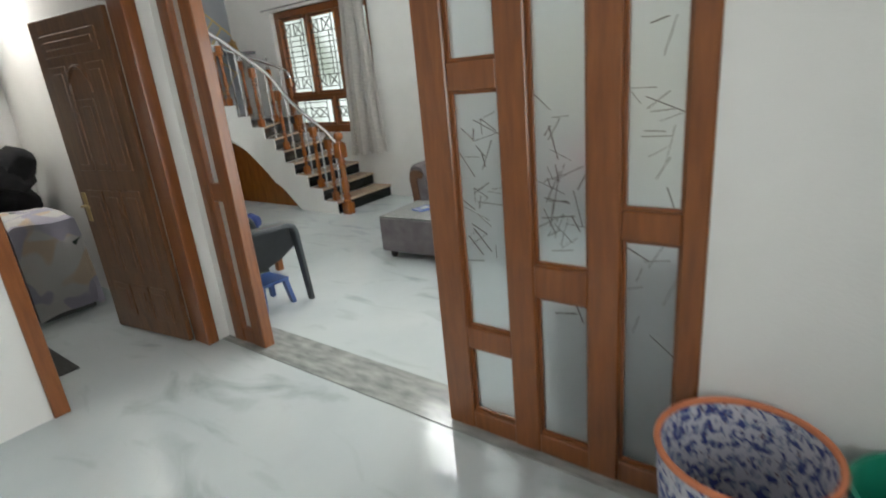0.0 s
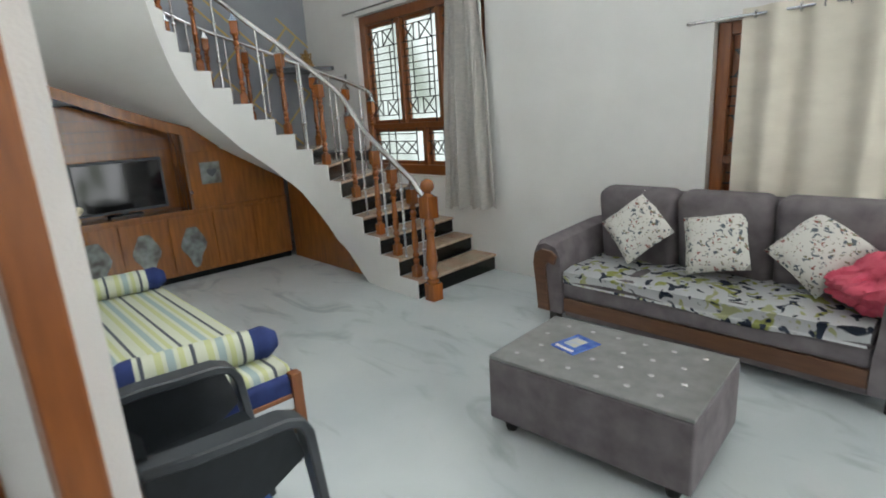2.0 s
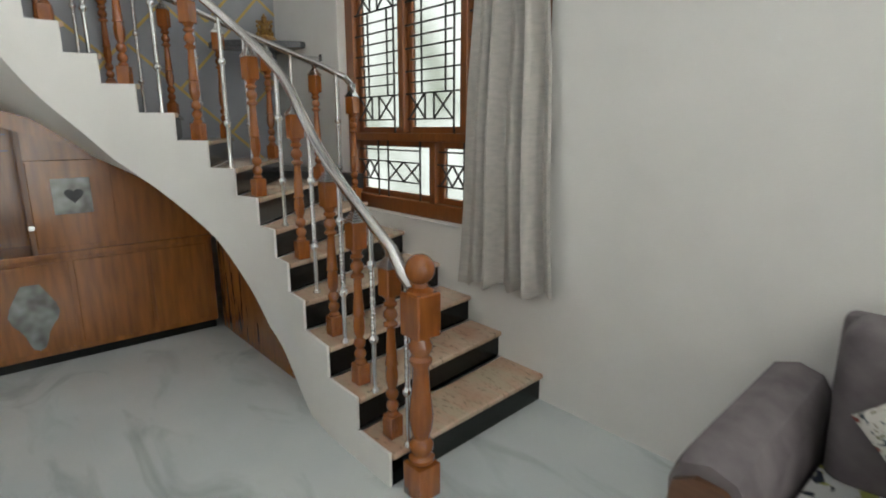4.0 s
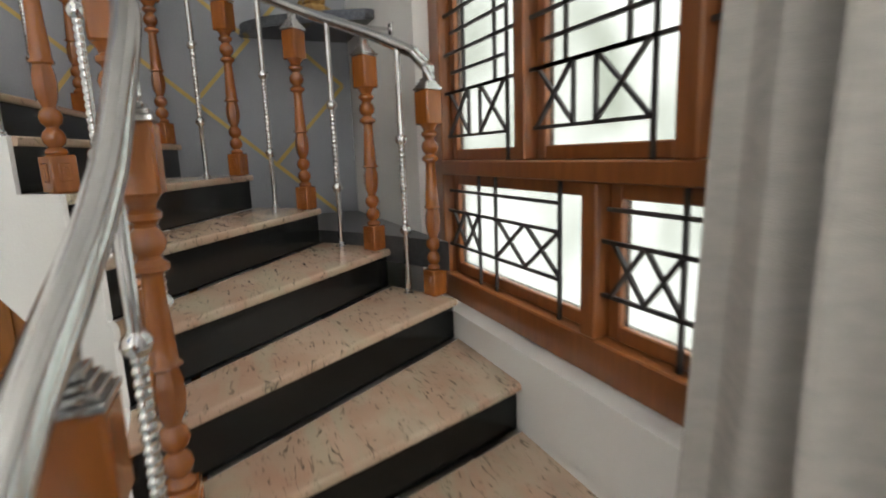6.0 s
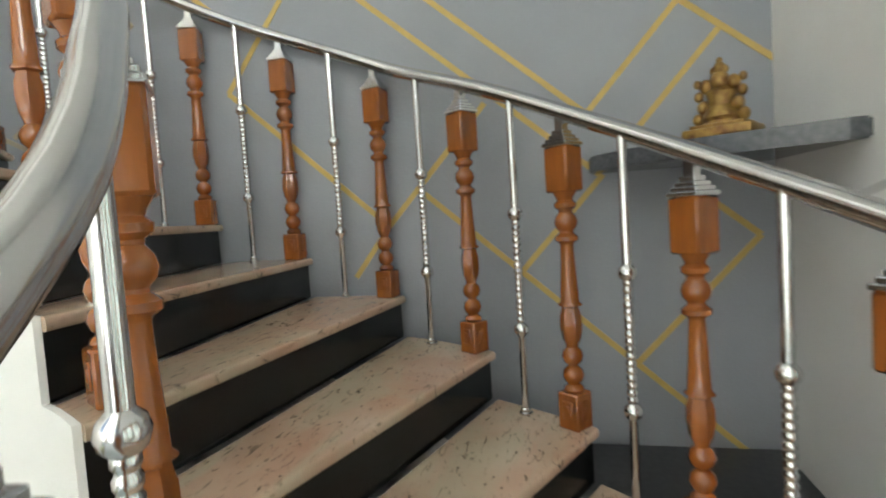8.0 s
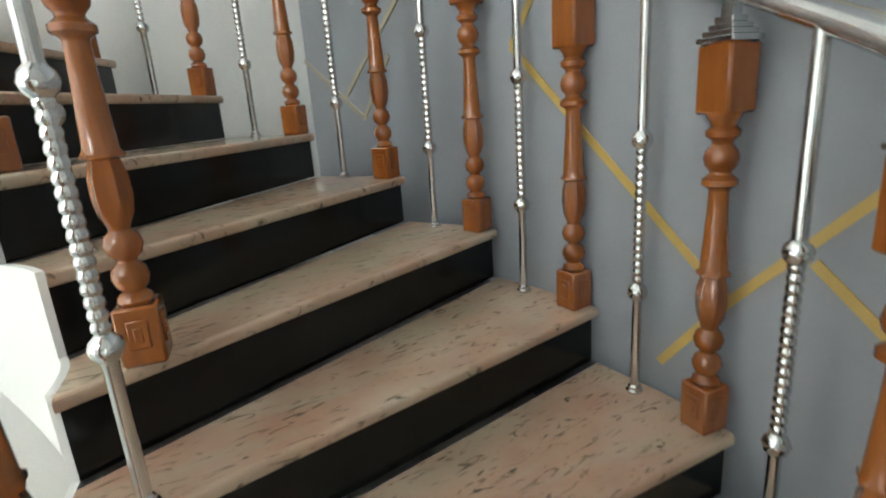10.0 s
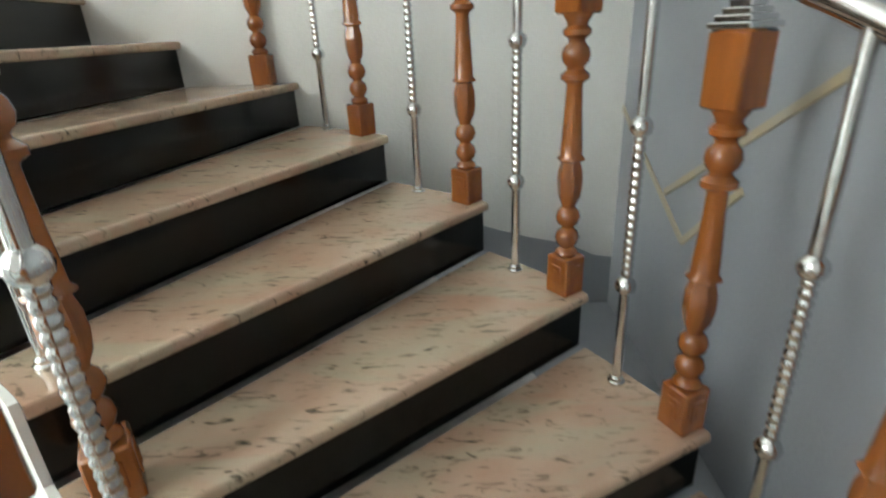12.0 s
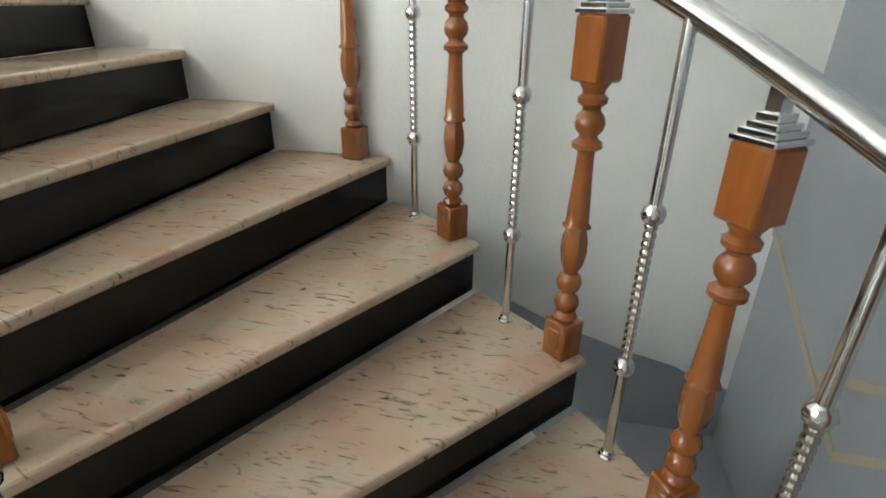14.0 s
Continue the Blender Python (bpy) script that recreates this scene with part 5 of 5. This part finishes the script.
# ---- dining room corner: basket, bucket, rail ----
basket_print = print_mat("blue_print_fabric", (0.55, 0.55, 0.60), [((0.05, 0.07, 0.24), (1, 1, 1), 0.5, 34, 0.53), ((0.25, 0.30, 0.42), (1, 1, 1), -0.4, 46, 0.60), ((0.10, 0.05, 0.09), (1, 1, 1), 0.9, 60, 0.66)], 10, 0.6)
basket = thing("laundry_basket", "blue printed fabric laundry basket with an orange rim", "basket", at=(7.20, -4.35, 0))
bm = bmesh.new()
prof = [(0.20, 0.0), (0.215, 0.02), (0.235, 0.2), (0.25, 0.38), (0.262, 0.56), (0.252, 0.56), (0.24, 0.38), (0.225, 0.2), (0.205, 0.03), (0.02, 0.025)]
lathe(bm, prof, 36)
part("body", bm, basket_print, basket, smooth=True)
bm = bmesh.new()
tube(bm, [(0.258 * math.cos(a), 0.258 * math.sin(a), 0.562) for a in [2 * math.pi * k / 40 for k in range(41)]], 0.012, 8, caps=False)
basket.matrix_basis = pose(7.20, -4.35, 0) @ Matrix.Diagonal((0.93, 0.93, 0.985, 1))
part("rim", bm, mat("orange_binding", (0.62, 0.22, 0.11), 0.8, color2=(0.55, 0.18, 0.09), scale=30), basket, "orange fabric binding", smooth=True)
bucket = thing("bucket", "green plastic bucket against the wall", "bucket", at=(7.63, -4.25, 0))
bm = bmesh.new()
lathe(bm, [(0.13, 0), (0.14, 0.01), (0.175, 0.46), (0.185, 0.47), (0.185, 0.49), (0.17, 0.49), (0.135, 0.02), (0.01, 0.015)], 28)
part("body", bm, mat("green_plastic", (0.02, 0.28, 0.18), 0.35, color2=(0.025, 0.32, 0.2), scale=15), bucket, smooth=True)
bm = bmesh.new()
tube(bm, [(0.19 * math.cos(a), 0.02 - 0.05 * math.sin(a), 0.46 - 0.09 * math.sin(a)) for a in [math.pi * k / 12 for k in range(13)]], 0.006, 6)
part("handle", bm, steel, bucket, smooth=True)
tr = thing("wall_rail", "steel rail fixed on the white wall", "rail")
bm = bmesh.new()
tube(bm, [(7.38, -4.10, 1.77), (8.02, -4.10, 1.77)], 0.009, 8)
part("bar", bm, steel, tr, smooth=True)
for x in (7.41, 7.99):
    bm = bmesh.new()
    tube(bm, [(x, -4.10, 1.77), (x, -4.049, 1.77)], 0.008, 8)
    part("bracket", bm, steel, tr, smooth=True)

# ---- bedroom seen through the doorway ----
blanket_mat = print_mat("faded_blanket", (0.66, 0.65, 0.63), [((0.66, 0.54, 0.42), (1, 1, 1), 0.3, 2.4, 0.58), ((0.46, 0.44, 0.53), (1, 1, 1), 0.2, 2.6, 0.55), ((0.05, 0.07, 0.06), (1, 1, 1), -0.5, 7, 0.72)], 10, 0.6, 0.5)
cot = thing("draped_chest", "tall chest draped with a faded patterned blanket in the bedroom", "chest")
bm = bmesh.new()
r2 = bmesh.ops.create_grid(bm, x_segments=22, y_segments=22, size=0.5)
for v in bm.verts:
    u, w = v.co.x * 2, v.co.y * 2
    top = 0.86
    x, y = 1.52 + u * 0.85, -4.30 + w * 0.55
    ox, oy = max(abs(x - 1.52) - 0.45, 0), max(abs(y + 4.30) - 0.24, 0)
    drop = ox + oy
    x = 1.52 + max(min(x - 1.52, 0.45 + 0.03 * math.sin(9 * w)), -0.45)
    y = -4.30 + max(min(y + 4.30, 0.24 + 0.02 * math.sin(11 * u)), -0.24)
    v.co = Vector((x, y, max(top - drop * 2.0, 0.06) + 0.015 * math.sin(7 * u + 5 * w)))
bmesh.ops.solidify(bm, geom=bm.faces[:], thickness=0.012)
part("blanket", bm, blanket_mat, cot, smooth=True)
part("frame", boxes((1.11, 1.93, -4.51, -4.09, 0.0, 0.82), bev=0.02), mat("bed_board", (0.05, 0.055, 0.05), 0.6, color2=(0.07, 0.075, 0.065), scale=8), cot)
black_cloth = mat("black_cloth", (0.008, 0.008, 0.009), 0.9, color2=(0.02, 0.02, 0.023), scale=9, bump=0.4, bscale=30)
pile = thing("clothes_pile", "tall pile of black clothes beside the draped chest", "clothes", at=(1.0, -4.42, 0))
rngb = random.Random(2)
for i in range(13):
    bag = bmesh.new()
    r2 = bmesh.ops.create_icosphere(bag, subdivisions=3, radius=0.19)
    off = Vector((rngb.uniform(-0.10, 0.12), rngb.uniform(-0.20, 0.12), 0.10 + 0.095 * i))
    bmesh.ops.transform(bag, matrix=Matrix.Translation(off) @ Matrix.Rotation(rngb.uniform(0, 3), 4, "Z") @ Matrix.Diagonal((1.0, 1.25, 0.85, 1)), verts=bag.verts)
    for v in bag.verts:
        v.co += 0.08 * noise.noise_vector(v.co * 5) + 0.025 * noise.noise_vector(v.co * 17)
        v.co.z, v.co.y = max(v.co.z, 0.0), min(v.co.y, 0.24)
        v.co.x = max(v.co.x, -0.22)
    part("garment", bag, black_cloth, pile, smooth=True)
cream_plastic = mat("cream_plastic", (0.55, 0.48, 0.36), 0.4, color2=(0.60, 0.53, 0.41), scale=6)
chair_b = copy_thing(chair, pose(1.02, -5.10, 0, 0, 0, 90))
tagged(chair_b, "cream moulded plastic armchair in the bedroom", "chair")
for o in chair_b.children_recursive:
    o.data = o.data.copy()
    o.data.materials[0] = cream_plastic
doormat = part("doormat", boxes((2.72, 3.31, -5.30, -4.88, 0.0, 0.012), bev=0.004), mat("black_rubber", (0.015, 0.016, 0.016), 0.8, color2=(0.03, 0.03, 0.03), scale=60, bump=0.5, bscale=150), None)
tagged(doormat, "black doormat on the marble floor inside the doorway", "doormat")
loft = thing("wall_cabinet", "dark wooden wall cabinet high in the bedroom", "cabinet")
part("body", boxes((0.622, 0.90, -5.5, -4.20, 2.14, 2.80), bev=0.006), dark_wood, loft)
for y in (-5.17, -4.53):
    part("door", boxes((0.90, 0.918, y - 0.31, y + 0.31, 2.17, 2.77), bev=0.004), dark_wood, loft)
win3 = thing("window_3", "bedroom window with iron bars", "window", kind="structure")
for s in ((0.622, 0.66, -5.13, -5.07, 1.10, 2.05), (0.622, 0.66, -4.47, -4.41, 1.10, 2.05), (0.622, 0.66, -5.07, -4.47, 1.10, 1.16), (0.622, 0.66, -5.07, -4.47, 1.99, 2.05)):
    part("frame_bar", boxes(s, bev=0.004, seg=1), wood, win3)
for i in range(7):
    part("grille_bar", boxes((0.64, 0.654, -5.07, -4.47, 1.22 + 0.11 * i, 1.236 + 0.11 * i)), grille, win3)
part("pane", boxes((0.624, 0.628, -5.07, -4.47, 1.16, 1.99)), backdrop_mat("bright_pane", 2.2, (1.0, 1.0, 0.92), (0.55, 0.68, 0.40), 6.0), win3)
lamp_glow = bpy.data.materials.new("lamp_glow")
lamp_glow.use_nodes = True
lp = lamp_glow.node_tree.nodes["Principled BSDF"]
lp.inputs["Emission Color"].default_value, lp.inputs["Emission Strength"].default_value = (1.0, 0.98, 0.93, 1), 26.0
bulb_glow = lamp_glow.copy()
bulb_glow.name = "bulb_glow"
bulb_glow.node_tree.nodes["Principled BSDF"].inputs["Emission Strength"].default_value = 50.0
bulb = thing("panel_lamp", "bright white square panel lamp on the bedroom ceiling", "lamp", at=(1.45, -4.62, 2.85))
part("diffuser", boxes((-0.15, 0.15, -0.15, 0.15, -0.05, -0.012), bev=0.008), bulb_glow, bulb)
part("housing", boxes((-0.165, 0.165, -0.165, 0.165, -0.0115, 0.0), bev=0.003), white_wall, bulb)
cot.matrix_basis = pose(0.20, -0.22, 0)
# tube lights: dining room wall and stair wall
for nm, at, rz in (("tube_light", (5.6, -6.0, 2.96), 0), ("tube_light", (6.0, -7.6, 2.96), 0)):
    tl = thing(nm, "white ceiling tube light in the dining room", "lamp", group="dining room tube lights", at=at, rz=rz)
    bm = bmesh.new()
    tube(bm, [(-0.55, 0, -0.03), (0.55, 0, -0.03)], 0.014, 10)
    part("tube", bm, lamp_glow, tl, smooth=True)
    part("batten", boxes((-0.6, 0.6, -0.03, 0.03, -0.014, 0.04), bev=0.004), white_wall, tl)
